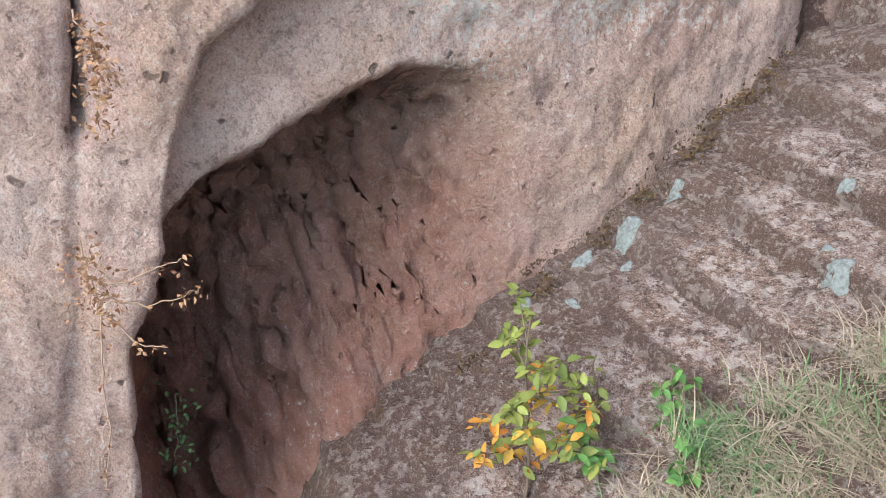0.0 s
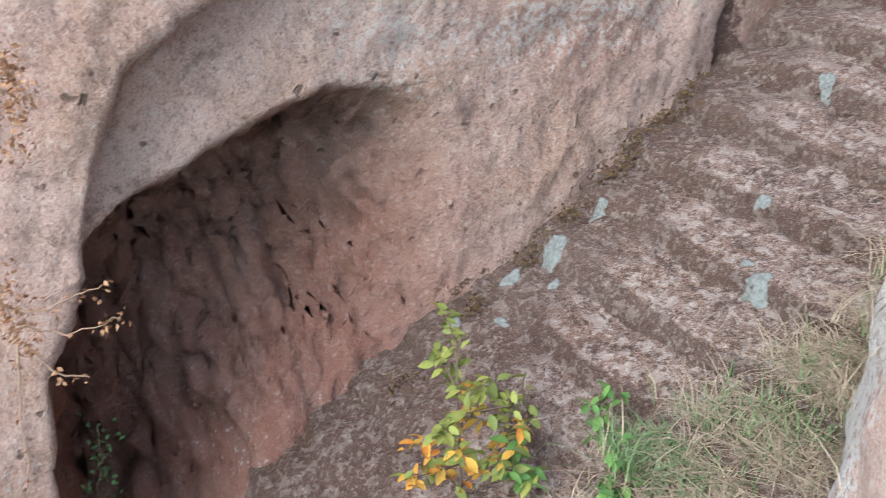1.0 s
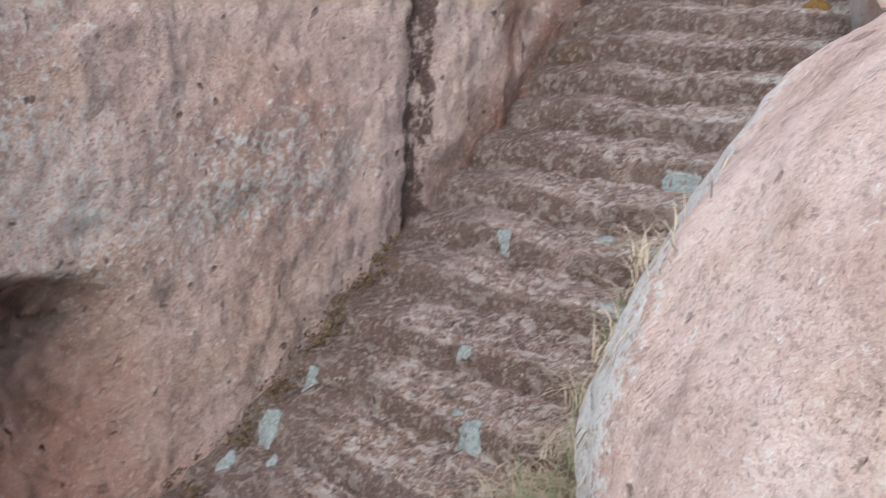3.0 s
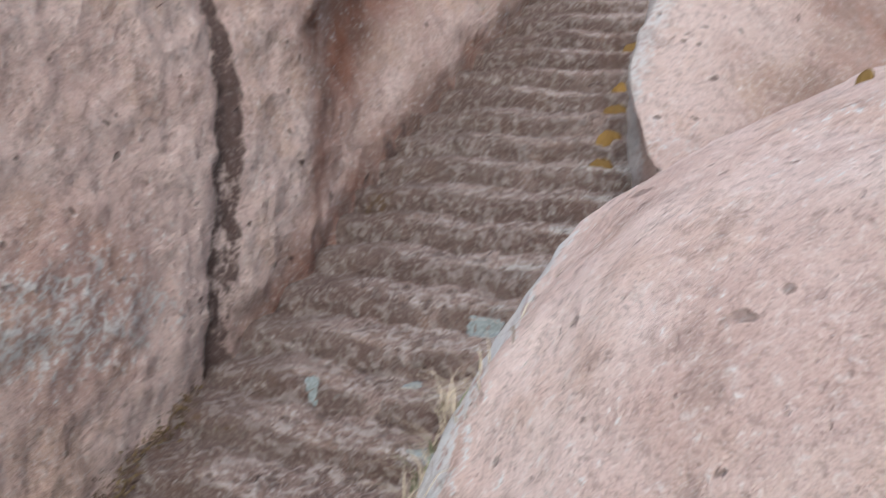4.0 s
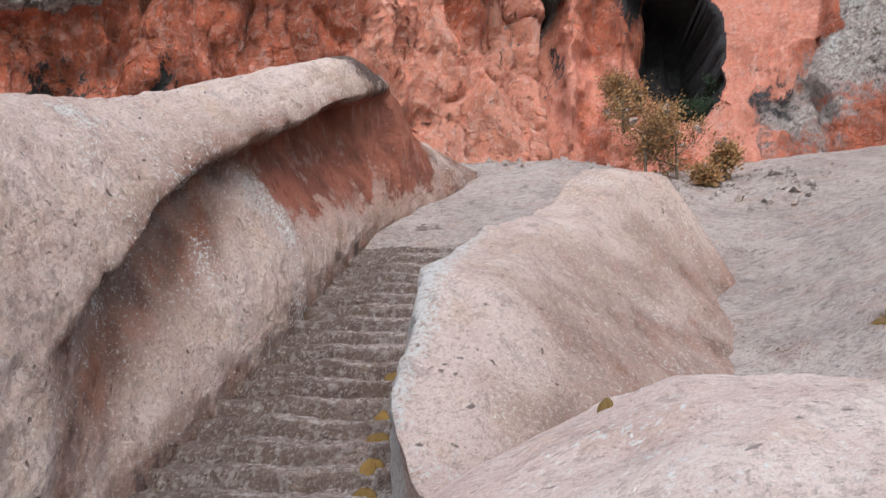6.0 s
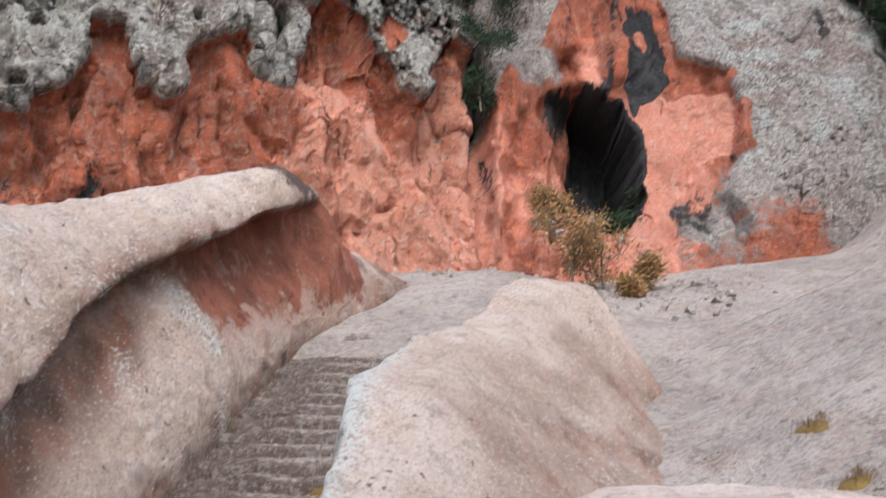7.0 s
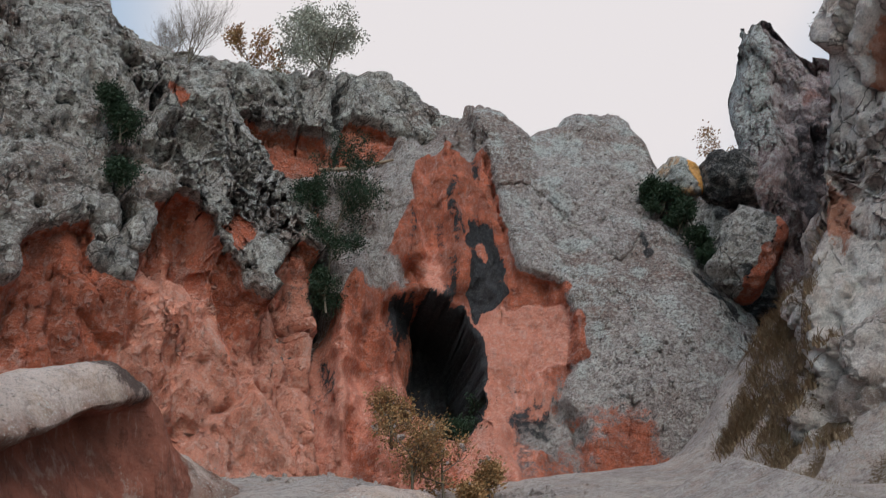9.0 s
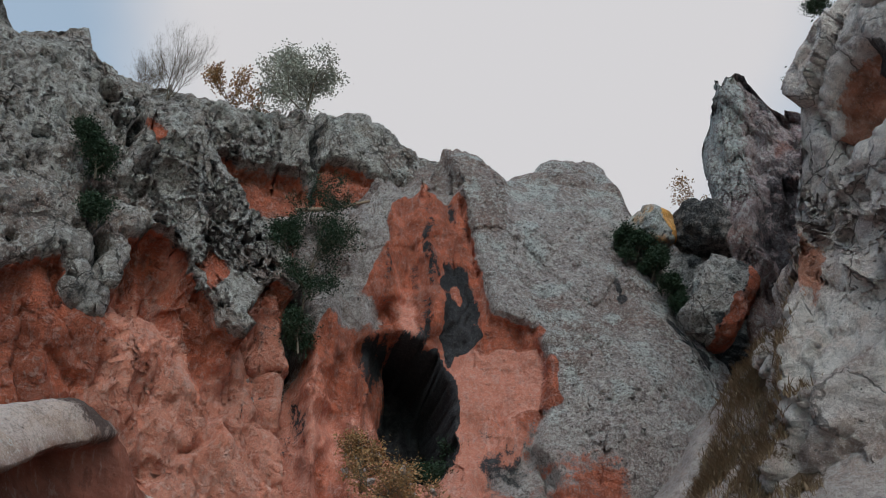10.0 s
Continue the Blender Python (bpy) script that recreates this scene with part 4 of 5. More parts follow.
right_cliff = tagged(rock_face("cliff", (7.14, 15.9), (11.5, 5.5), 2.0,
                               ((0, 7.6), (0.45, 8.5), (1.0, 9.3), (1.57, 10.4), (2.0, 11.8), (2.4, 12.9), (2.8, 14.2), (3.4, 14.6), (4.0, 14.8), (6, 14.9), (11.3, 13)),
                               tuff_pale_cliff, 0.05, 5, 0.045, 0.1, [(3.0, 0.22, 3, False), (0.7, 0.05, 4, False), (0.25, 0.025, 3, True)], 131, shape_right, 0.15, 0.14, 0.25, 0.06, 0.5),
                     "tall jointed grey cliff with red alcove", "cliff", kind="structure")


def shape_pillar(U, Z, m):
    n, drip = wobble(U, Z, 1.0, 66), wobble(U, Z, 0.6, 67, 0.3)
    side = sstep(0.5, 0.9, U - 0.12 * (Z - 12))
    # shaded right and lower faces painted dark, lit upper left paled through lichen
    m["red"], m["dark"] = 0.3 * side + 0.4 * n, 0.4 * side + 0.5 * drip + 0.2 * sstep(14.5, 12.5, Z)
    m["lichen"] = (1 - side) * 0.55 * sstep(12.5, 14.5, Z)
    return -0.5 * side - 0.25 * sstep(15, 10, Z), m


pillar = tagged(rock_face("rock_pillar", (8.25, 17.5), (11.8, 15.9), 4.0, ((0, 15.9), (0.35, 16.3), (0.55, 16.8), (0.75, 17.8), (1.1, 18.3), (1.45, 18.2), (1.9, 17.3), (2.3, 16.2), (4, 15.8)),
                          mauve_tuff, 0.03, 3, 0.05, 0.1, CRAGGY, 135, shape_pillar, 0.2, 0.14, 0.4, 0.08, 0.4),
                "leaning mauve rock pillar beside the gully", "cliff", kind="structure")


def block_masks(r, k, li=0.4):
    def f(q):
        n = fbm(q, 0.8, 4, 77)
        return {"red": r + 0.3 * n, "dark": k + 0.3 * n, "lichen": li + 0.3 * fbm(q, 0.4, 3, 78), "moss": 0 * n}
    return f


BLOCKY = [(0.9, 0.3, 4, False), (0.3, 0.1, 4, True)]
def side_masks(way, middle, k=0.0):
    """Coloured on one side of a slanting plane, grey with dark specks on the other."""
    def f(q):
        n = fbm(q, 0.6, 4, 79)
        s = (q - np.array(middle)) @ np.array(way) + 0.3 * n
        return {"red": 0.9 * sstep(-0.1, 0.15, s), "dark": (k + 0.7 * fbm(q, 0.35, 3, 80)) * (s < 0.1), "lichen": 0.3 + 0.3 * n, "moss": 0 * n, "peach": 0.2 + n}
    return f


orange_tuff = rock_material("orange_lichen_tuff", (0.5, 0.46, 0.43), (0.36, 0.33, 0.32), (0.72, 0.3, 0.07), (0.72, 0.33, 0.09), 0.6, 0.06, 0.6, 0.3)
orange_rock = tagged(boulder("skyline_rock", (7.0, 18.75, 13.8), (0.56, 0.5, 0.5), (0, 10, 20), 3.0, orange_tuff, BLOCKY, 151, 50, side_masks((0.9, 0, 0.35), (7.15, 18.7, 13.85))),
                     "small rounded skyline rock with orange lichen", "rock")
dark_rock = tagged(boulder("skyline_rock", (8.35, 18.4, 13.6), (0.95, 0.7, 0.6), (0, 12, 10), 2.6, tuff_cliff, BLOCKY, 152, 60, block_masks(0.0, 0.55, 0.2)),
                   "dark shaded rock wedged on the skyline", "rock")
wedge_rock = tagged(boulder("wedge_rock", (7.95, 18.2, 11.4), (0.72, 0.8, 1.1), (0, 32, 0), 3.6, tuff_cliff, [(0.9, 0.3, 4, False), (0.3, 0.08, 4, True)], 153, 80, side_masks((0.8, 0, -0.6), (8.15, 18, 11.2), 0.25)),
                    "reddish rock block jammed in the gully", "rock")
def shape_saddle(U, Z, m):
    n, nf = wobble(U, Z, 1.0, 71), wobble(U, Z, 0.4, 73)
    # below about 12 m near black: the hole's shade painted on; mottled dark above
    m["dark"] = np.maximum(0.4 + 0.5 * n + 0.3 * nf, 0.95 * sstep(12.4, 11.8, Z))
    m["lichen"] = 0.3 + 0.4 * nf
    return 0 * U, m


saddle = tagged(rock_face("cliff", (4.0, 20.2), (11.5, 19.2), 4.0, ((0, 15.8), (3, 15.8), (5, 15.7), (7.5, 15.8)), tuff_cliff, 0.2, 4, 0.08, 0.2, CRAGGY, 161, shape_saddle, 0.5),
                "dark rocky saddle behind the gully", "cliff", kind="structure")


# ---- plants ----
def leaf_material(name, a, b, rough=0.6):
    m, nodes, links, bsdf = node_mat(name)
    geo = nodes.new("ShaderNodeNewGeometry")
    info = nodes.new("ShaderNodeObjectInfo")
    rnd = maths(nodes, links, "FRACT", maths(nodes, links, "ADD", geo.outputs["Random Per Island"], info.outputs["Random"]), 0.0)
    tc = nodes.new("ShaderNodeTexCoord")
    n = noise_tex(nodes, links, tc.outputs["Object"], 30, 3)
    col = mixer(nodes, links, rnd, a, b)
    col = mixer(nodes, links, maths(nodes, links, "MULTIPLY", ramp(nodes, links, n, 0.45, 0.7), 0.4), col, tuple(c * 0.5 for c in a))
    links.new(col, bsdf.inputs["Base Color"])
    bsdf.inputs["Roughness"].default_value = rough
    bsdf.inputs["Transmission Weight"].default_value = 0.0
    return m


leaf_lime = leaf_material("lime_leaf", (0.23, 0.25, 0.06), (0.12, 0.16, 0.045))
leaf_yellow = leaf_material("yellow_leaf", (0.44, 0.29, 0.05), (0.52, 0.2, 0.04))
leaf_green = leaf_material("green_leaf", (0.07, 0.18, 0.055), (0.12, 0.25, 0.065))
leaf_dark = leaf_material("dark_evergreen_leaf", (0.018, 0.035, 0.018), (0.04, 0.06, 0.03))
leaf_olive = leaf_material("autumn_olive_leaf", (0.3, 0.29, 0.24), (0.44, 0.4, 0.33))
leaf_rust = leaf_material("rusty_leaf", (0.44, 0.21, 0.09), (0.26, 0.16, 0.075))
leaf_ivy = leaf_material("ivy_leaf", (0.03, 0.075, 0.03), (0.05, 0.11, 0.04))
leaf_dry = leaf_material("dried_leaf", (0.38, 0.22, 0.13), (0.22, 0.095, 0.05), 0.8)
leaf_dead = leaf_material("dead_leaf", (0.075, 0.042, 0.028), (0.13, 0.085, 0.035), 0.9)
straw = leaf_material("dry_straw", (0.42, 0.345, 0.26), (0.28, 0.215, 0.16), 0.8)
grass_green = leaf_material("green_grass", (0.08, 0.17, 0.07), (0.19, 0.26, 0.13), 0.7)
brown_grass = leaf_material("brown_grass", (0.17, 0.1, 0.06), (0.28, 0.18, 0.11), 0.8)
bark = leaf_material("grey_brown_bark", (0.12, 0.085, 0.06), (0.17, 0.13, 0.1), 0.9)
dry_stem = leaf_material("dry_stem", (0.38, 0.26, 0.19), (0.26, 0.17, 0.12), 0.9)


def drop(x, y, z=30.0):
    """Height of the place under a point."""
    bpy.context.view_layer.update()
    hit, place, normal, *_ = scene.ray_cast(bpy.context.evaluated_depsgraph_get(), (x, y, z), (0, 0, -1))
    return place.z if hit else 0.0


def grow(rng, base, way, length, radius, depth, spread=0.6, forks=3, up=0.15, segs=4):
    """Branch segments as (points, radii) and the tips with their directions."""
    runs, tips = [], []

    def one(p, d, ln, r, k):
        pts, rad = [np.array(p, float)], [r]
        d = np.array(d, float)
        for i in range(segs):
            d = d + np.array([rng.uniform(-1, 1), rng.uniform(-1, 1), rng.uniform(-1, 1)]) * 0.16 + np.array([0, 0, up * 0.3])
            d /= np.linalg.norm(d)
            pts.append(pts[-1] + d * ln / segs)
            rad.append(r * (1 - 0.45 * (i + 1) / segs))
            if k > 0 and i >= 1:
                for _ in range(forks if i == segs - 1 else max(1, forks - 2)):
                    side = np.array([rng.gauss(0, 1), rng.gauss(0, 1), rng.gauss(0, 0.7) + up])
                    nd = d * (1 - spread) + side / (np.linalg.norm(side) + 1e-6) * spread
                    one(pts[-1], nd / np.linalg.norm(nd), ln * rng.uniform(0.5, 0.72), rad[-1] * 0.62, k - 1)
        runs.append((pts, rad))
        if k <= 1:
            tips.extend((q, d) for q in pts[1:])
    one(base, way, length, radius, depth)
    return runs, tips


def tubes(runs, sides=5):
    """One mesh's vertices and faces for many tapering branches."""
    verts, faces = [], []
    for pts, rad in runs:
        pts = np.array(pts)
        t = np.gradient(pts, axis=0)
        t /= np.linalg.norm(t, axis=1, keepdims=True) + 1e-9
        ref = np.where(np.abs(t[:, 2:3]) < 0.9, np.array([[0, 0, 1.0]]), np.array([[1.0, 0, 0]]))
        a = np.cross(t, ref)
        a /= np.linalg.norm(a, axis=1, keepdims=True) + 1e-9
        b = np.cross(t, a)
        k0 = sum(len(v) for v in verts)
        ang = np.linspace(0, 2 * math.pi, sides, endpoint=False)
        ring = pts[:, None] + (np.cos(ang)[None, :, None] * a[:, None] + np.sin(ang)[None, :, None] * b[:, None]) * np.array(rad)[:, None, None]
        verts.append(ring.reshape(-1, 3))
        n = len(pts)
        for i in range(n - 1):
            for j in range(sides):
                faces.append((k0 + i * sides + j, k0 + i * sides + (j + 1) % sides, k0 + (i + 1) * sides + (j + 1) % sides, k0 + (i + 1) * sides + j))
    return np.concatenate(verts), faces


def leaf_cloud(rng, tips, per, size, scatter, droop=0.2):
    """Small folded leaves, two faces each, round the tips."""
    g = np.random.default_rng(rng.randrange(10 ** 6))
    p = np.repeat(np.array([q[0] for q in tips]), per, 0)
    d = np.repeat(np.array([q[1] for q in tips]), per, 0)
    n = len(p)
    o = p + g.normal(0, scatter, (n, 3))
    a = 0.6 * d + g.normal(0, 1, (n, 3)) * np.array([1, 1, 0.6]) - np.array([0, 0, droop])
    a /= np.linalg.norm(a, axis=1, keepdims=True) + 1e-9
    b = np.cross(a, g.normal(0, 1, (n, 3)))
    b /= np.linalg.norm(b, axis=1, keepdims=True) + 1e-9
    c = np.cross(a, b)
    s = size * g.uniform(0.6, 1.3, (n, 1))
    v = np.stack([o, o + s * (0.45 * a + 0.3 * b + 0.1 * c), o + s * a, o + s * (0.5 * a - 0.05 * c), o + s * (0.45 * a - 0.3 * b + 0.1 * c)], 1).reshape(-1, 3)
    k = 5 * np.arange(n)[:, None]
    f = np.concatenate([k + np.array([[0, 1, 2, 3]]), k + np.array([[0, 3, 2, 4]])])
    return v, f


def plant(name, rng, base, way, length, radius, depth, label, category, wood=None, leaves=None, per=3, size=0.06, scatter=0.05, spread=0.6, forks=3, up=0.15, stem="trunk", crown="crown", sides=5, group=""):
    root = tagged(new(name), label, category, group)
    root.location = base
    runs, tips = grow(rng, (0, 0, -0.05), way, length, radius, depth, spread, forks, up)
    v, f = tubes(runs, sides)
    ob = new(stem, mesh_from(stem, v, f, wood or bark))
    ob.parent = root
    if leaves:
        v, f = leaf_cloud(rng, tips, per, size, scatter)
        ob = new(crown, mesh_from(crown, v, f, leaves, smooth=False))
        ob.parent = root
    return root


# trees and bare bushes along the cliff top
plant("tree", random.Random(2), (-2.15, 19.3, drop(-2.15, 19.3) - 0.75), (0.05, 0, 1), 1.65, 0.06, 4, "small leafy tree standing on the cliff edge", "tree", None, leaf_olive, 3, 0.08, 0.1, 0.68, 3, 0.2)
plant("tree", random.Random(5), (-4.0, 18.6, drop(-4.0, 18.6) - 0.75), (-0.1, 0, 1), 0.95, 0.035, 3, "low autumn-leaved tree on the cliff edge", "tree", None, leaf_rust, 3, 0.08, 0.06, 0.55, 3, 0.2)
plant("bare_bush", random.Random(7), (-5.0, 16.4, drop(-5.0, 16.4) - 0.6), (0.1, 0, 1), 1.3, 0.022, 3, "leafless bush on top of the cliff", "bush", stem="stem", spread=0.62, forks=5, up=0.6)
plant("bare_bush", random.Random(8), (-5.5, 16.4, drop(-5.5, 16.4) - 0.6), (-0.1, 0, 1), 1.0, 0.018, 3, "leafless bush on top of the cliff", "bush", stem="stem", spread=0.62, forks=5, up=0.6)
plant("bare_bush", random.Random(9), (8.1, 18.7, drop(8.1, 18.7) - 0.1), (0, 0, 1), 0.62, 0.02, 3, "pale bare bush behind the gully rocks", "bush", dry_stem, leaf_rust, 1, 0.06, 0.05, stem="stem", spread=0.6, forks=3, up=0.5)
for k, (x, y, ln) in enumerate(((9.3, 14.2, 0.5), (9.8, 13.4, 0.45))):
    plant("cliff_shrub", random.Random(20 + k), (x, y, drop(x, y) - 0.05), (0, -0.2, 1), ln, 0.025, 3, "dark green shrub on the cliff edge", "shrub", None, leaf_dark, 4, 0.05, 0.06, group="shrubs on the cliffs")
# dark shrubs creeping down the shoulder of the dome
for k, (x, y, z, ln) in enumerate(((6.18, 18.95, 13.3, 0.36), (6.4, 18.85, 13.0, 0.42), (6.66, 18.68, 12.3, 0.4), (6.98, 18.6, 11.75, 0.34), (6.6, 18.75, 12.75, 0.3), (7.1, 18.45, 11.2, 0.24))):
    plant("cliff_shrub", random.Random(80 + k), (x, y, z), (0.3, -0.5, 0.5), ln, 0.022, 3, "dark creeping shrub on the rock shoulder", "shrub", None, leaf_dark, 6, 0.06, 0.07, group="shrubs on the cliffs")
# evergreen shrubs in the clefts
for k, (x, y, z, ln) in enumerate(((-1.5, 17.3, 11.2, 0.95), (-1.35, 17.4, 12.3, 0.9), (-1.6, 17.0, 10.2, 0.7), (-1.6, 16.8, 9.3, 0.45), (-2.0, 16.7, 11.6, 0.45), (1.1, 18.2, 6.4, 0.6), (1.5, 18.6, 7.3, 0.5), (-5.3, 13.85, 11.4, 0.35), (-5.1, 13.9, 10.3, 0.3), (-5.6, 13.8, 12.1, 0.25))):
    plant("cliff_shrub", random.Random(40 + k), (x, y, z), (0.1, -0.35, 0.8), ln, 0.03, 3, "dark evergreen shrub rooted in a rock cleft", "shrub", None, leaf_dark, 6, 0.05, 0.08, group="shrubs on the cliffs")
# rusty bushes before the arch
for k, (x, y, ln, lv) in enumerate(((0.1, 15.0, 0.8, leaf_rust), (0.6, 15.1, 0.75, leaf_rust), (1.0, 14.6, 0.22, leaf_rust), (-0.25, 15.2, 0.5, leaf_rust), (1.35, 15.2, 0.35, leaf_rust))):
    plant("bush", random.Random(60 + k), (x, y, drop(x, y, 6.8) - 0.05), (0, -0.1, 1), ln, 0.03, 3, "thin rusty-leaved bush at the foot of the cliff", "bush", None, lv, 1, 0.055, 0.06, 0.72, 4, 0.35, stem="stem", group="bushes before the arch")


# leafy saplings at the foot of the stairs
def leaf_mesh(name, material, length):
    """A pointed leaf, folded along its rib and bent down."""
    rows = [(0.0, 0.02), (0.22, 0.2), (0.5, 0.27), (0.78, 0.17), (1.0, 0.0)]
    v, f = [], []
    for a, w in rows:
        sag = -0.22 * a * a
        v += [(a * length, -w * length, (sag + 0.35 * w) * length), (a * length, 0, sag * length), (a * length, w * length, (sag + 0.35 * w) * length)]
    for i in range(len(rows) - 1):
        for j in (0, 1):
            f.append((3 * i + j, 3 * i + 3 + j, 3 * i + 4 + j, 3 * i + 1 + j))
    return mesh_from(name, v, f, material)


LEAVES = {key: leaf_mesh("leaf", m, 0.07) for key, m in (("lime", leaf_lime), ("yellow", leaf_yellow), ("green", leaf_green))}


def sapling(rng, base, way, height, count, kinds, label, lean_leaf=0.3, size=(0.7, 1.3), twigs=5):
    root = tagged(new("sapling"), label, "plant", "plants at the foot of the stairs")
    root.location = base
    runs = []
    way = np.array(way) / np.linalg.norm(way)
    spine = [np.array([0, 0, -0.04]) + way * height * t + np.array([0.02 * math.sin(5 * t), 0.02 * math.cos(4 * t), 0]) for t in np.linspace(0, 1, 9)]
    runs.append((spine, list(np.linspace(0.008, 0.003, 9))))
    spots = []
    for k in range(twigs):
        t = rng.uniform(0.15, 0.95)
        p = spine[int(t * 8)]
        a = rng.uniform(0, 2 * math.pi)
        d = np.array([math.cos(a), math.sin(a), rng.uniform(0.2, 0.7)])
        ln = height * rng.uniform(0.16, 0.34)
        pts = [p + d * ln * q for q in (0, 0.4, 0.7, 1)]
        runs.append((pts, [0.004, 0.003, 0.0025, 0.002]))
        spots += [(pts[i], d) for i in (1, 2, 3, 3)]
    spots += [(q, way) for q in spine[2:]]
    for k, run in enumerate(runs):
        name = "twig" if k else "stem"
        v, f = tubes([run], 5)
        ob = new(name, mesh_from(name, v, f, bark))
        ob.parent = root
    for k in range(count):
        p, d = spots[k % len(spots)]
        low = p[2] / height
        key = rng.choice(kinds(low))
        leaf = new("leaf", LEAVES[key])
        leaf.parent = root
        leaf.location = p + np.array([rng.gauss(0, 0.015) for _ in range(3)])
        leaf.rotation_euler = (rng.gauss(0, 0.5), rng.gauss(0.1, 0.45), rng.uniform(0, 6.3))
        s = rng.uniform(*size)
        leaf.scale = (s, s, s)
    return root


sapling(random.Random(3), (-2.21, 1.47, drop(-2.21, 1.47, 0)), (-0.06, 0.12, 1), 0.8, 330, lambda h: ["yellow", "yellow", "lime"] if h < 0.42 else (["lime", "yellow", "lime"] if h < 0.65 else ["lime"]), "yellow-green sapling with orange lower leaves", twigs=14, size=(0.5, 0.95))
sapling(random.Random(4), (-1.93, 1.92, drop(-1.93, 1.92, 0)), (-0.05, 0.1, 1), 0.34, 48, lambda h: ["green"], "low bright green seedling by the stairs", size=(0.6, 1.1))
sapling(random.Random(5), (-2.03, 1.66, drop(-2.03, 1.66, 0)), (-0.05, 0.1, 1), 0.26, 36, lambda h: ["lime", "green"], "low lime green seedling by the stairs", size=(0.7, 1.2), twigs=4)
sapling(random.Random(6), (-1.76, 1.86, drop(-1.76, 1.86, 0)), (0.05, 0.1, 1), 0.24, 36, lambda h: ["green"], "low bright green seedling by the stairs", size=(0.6, 1.0), twigs=4)
sapling(random.Random(7), (-2.3, 1.85, drop(-2.3, 1.85, 0)), (0.1, 0.1, 1), 0.26, 20, lambda h: ["lime"], "thin pale sapling on the lower steps", size=(0.5, 0.9), twigs=4)


# ---- grass ----
def grass(name, rng, centres, count, length, material, label, lay=0.6, wide=0.013):
    """Curved tapering blades round the centres (x, y, radius)."""
    verts, faces = [], []
    heights = {}
    for k in range(count):
        cx, cy, r = centres[k % len(centres)]
        x, y = rng.gauss(cx, r * 0.5), rng.gauss(cy, r * 0.5)
        key = (round(x * 12), round(y * 12))
        if key not in heights:
            heights[key] = drop_fast(x, y)
        z = heights[key] - 0.01
        a = rng.uniform(0, 6.28)
        ln = length * rng.uniform(0.45, 1.2)
        out = np.array([math.cos(a), math.sin(a), 0]) * ln * lay * rng.uniform(0.4, 1.3)
        side = np.array([-math.sin(a), math.cos(a), 0]) * ln * wide
        p0 = np.array([x, y, z])
        n = len(verts)
        for t, w in ((0, 1.0), (0.4, 0.9), (0.75, 0.6), (1.0, 0.08)):
            c = p0 + out * t * t + np.array([0, 0, ln * (t - 0.45 * lay * t * t)])
            verts += [c - side * w, c + side * w]
        faces += [(n + i, n + i + 1, n + i + 3, n + i + 2) for i in (0, 2, 4)]
    return tagged(new(name, mesh_from(name, verts, faces, material)), label, "grass", kind="stuff")


bpy.context.view_layer.update()
_deps = bpy.context.evaluated_depsgraph_get()


def drop_fast(x, y, z=30.0):
    hit, place, *_ = scene.ray_cast(_deps, (x, y, z), (0, 0, -1))
    return place.z if hit else 0.0


grass("dry_grass", random.Random(11), [(-1.55, 2.1, 0.3), (-1.4, 1.85, 0.35), (-1.3, 2.2, 0.3), (-1.6, 1.75, 0.25), (-1.5, 2.45, 0.22), (-1.38, 2.6, 0.15)], 4200, 0.17, straw, "tangled dry straw-coloured grass beside the stairs", 1.25)
grass("green_grass", random.Random(12), [(-1.62, 2.1, 0.22), (-1.42, 2.4, 0.2), (-1.75, 1.95, 0.16), (-1.5, 1.7, 0.25)], 1500, 0.17, grass_green, "green grass tufts among the dry grass", 0.8)
grass("brown_scrub", random.Random(13), [(6.6, 14.6, 0.8), (7.2, 15.6, 0.7), (6.0, 14.0, 0.5), (7.6, 16.4, 0.6), (7.0, 15.9, 0.5), (6.2, 15.4, 0.5), (5.8, 15.2, 0.4), (7.2, 14.3, 0.6), (6.6, 13.6, 0.5)], 12000, 0.24, brown_grass, "brown dry scrub on the gully slope", 0.7, 0.035)
grass("ochre_grass", random.Random(14), [(1.9, 7.8, 0.14), (1.9, 6.75, 0.12), (3.3, 8.4, 0.4), (4.5, 10.1, 0.5), (0.3, 14.3, 0.6), (-1.2, 14.7, 0.6)], 2400, 0.12, brown_grass, "short ochre grass tufts between the rocks", 0.8)


# ---- dried plants in the cleft, ivy in the cave ----
def withered(rng, line_pts, spread, count, size, label, leaves=leaf_dry, wood=dry_stem, hang=-0.4, name="dried_plant"):
    """Withered growth along a line: a wiry stem and crumpled leaves."""
    pts = [np.array(p, float) for p in line_pts]
    root = tagged(new(name), label, "plant", "plants on the carved wall")
    root.location = pts[0]
    rel = [p - pts[0] for p in pts]
    fine = [rel[i] * (1 - t) + rel[i + 1] * t + np.array([rng.gauss(0, 0.006) for _ in range(3)]) for i in range(len(rel) - 1) for t in (0, 0.25, 0.5, 0.75)] + [rel[-1]]
    v, f = tubes([(fine, list(np.linspace(0.0036, 0.0016, len(fine))))], 5)
    ob = new("stem", mesh_from("stem", v, f, wood))
    ob.parent = root
    tips = []
    for k in range(count):
        p = fine[rng.randrange(len(fine))] + np.array([abs(rng.gauss(0, spread)), rng.gauss(0, spread), rng.gauss(0, spread)])
        tips.append((p, np.array([0.3, rng.gauss(0, 0.8), hang + rng.gauss(0, 0.5)])))
    v, f = leaf_cloud(rng, tips, 1, size, 0.004)
    ob = new("foliage", mesh_from("foliage", v, f, leaves, smooth=False))
    ob.parent = root
    return root


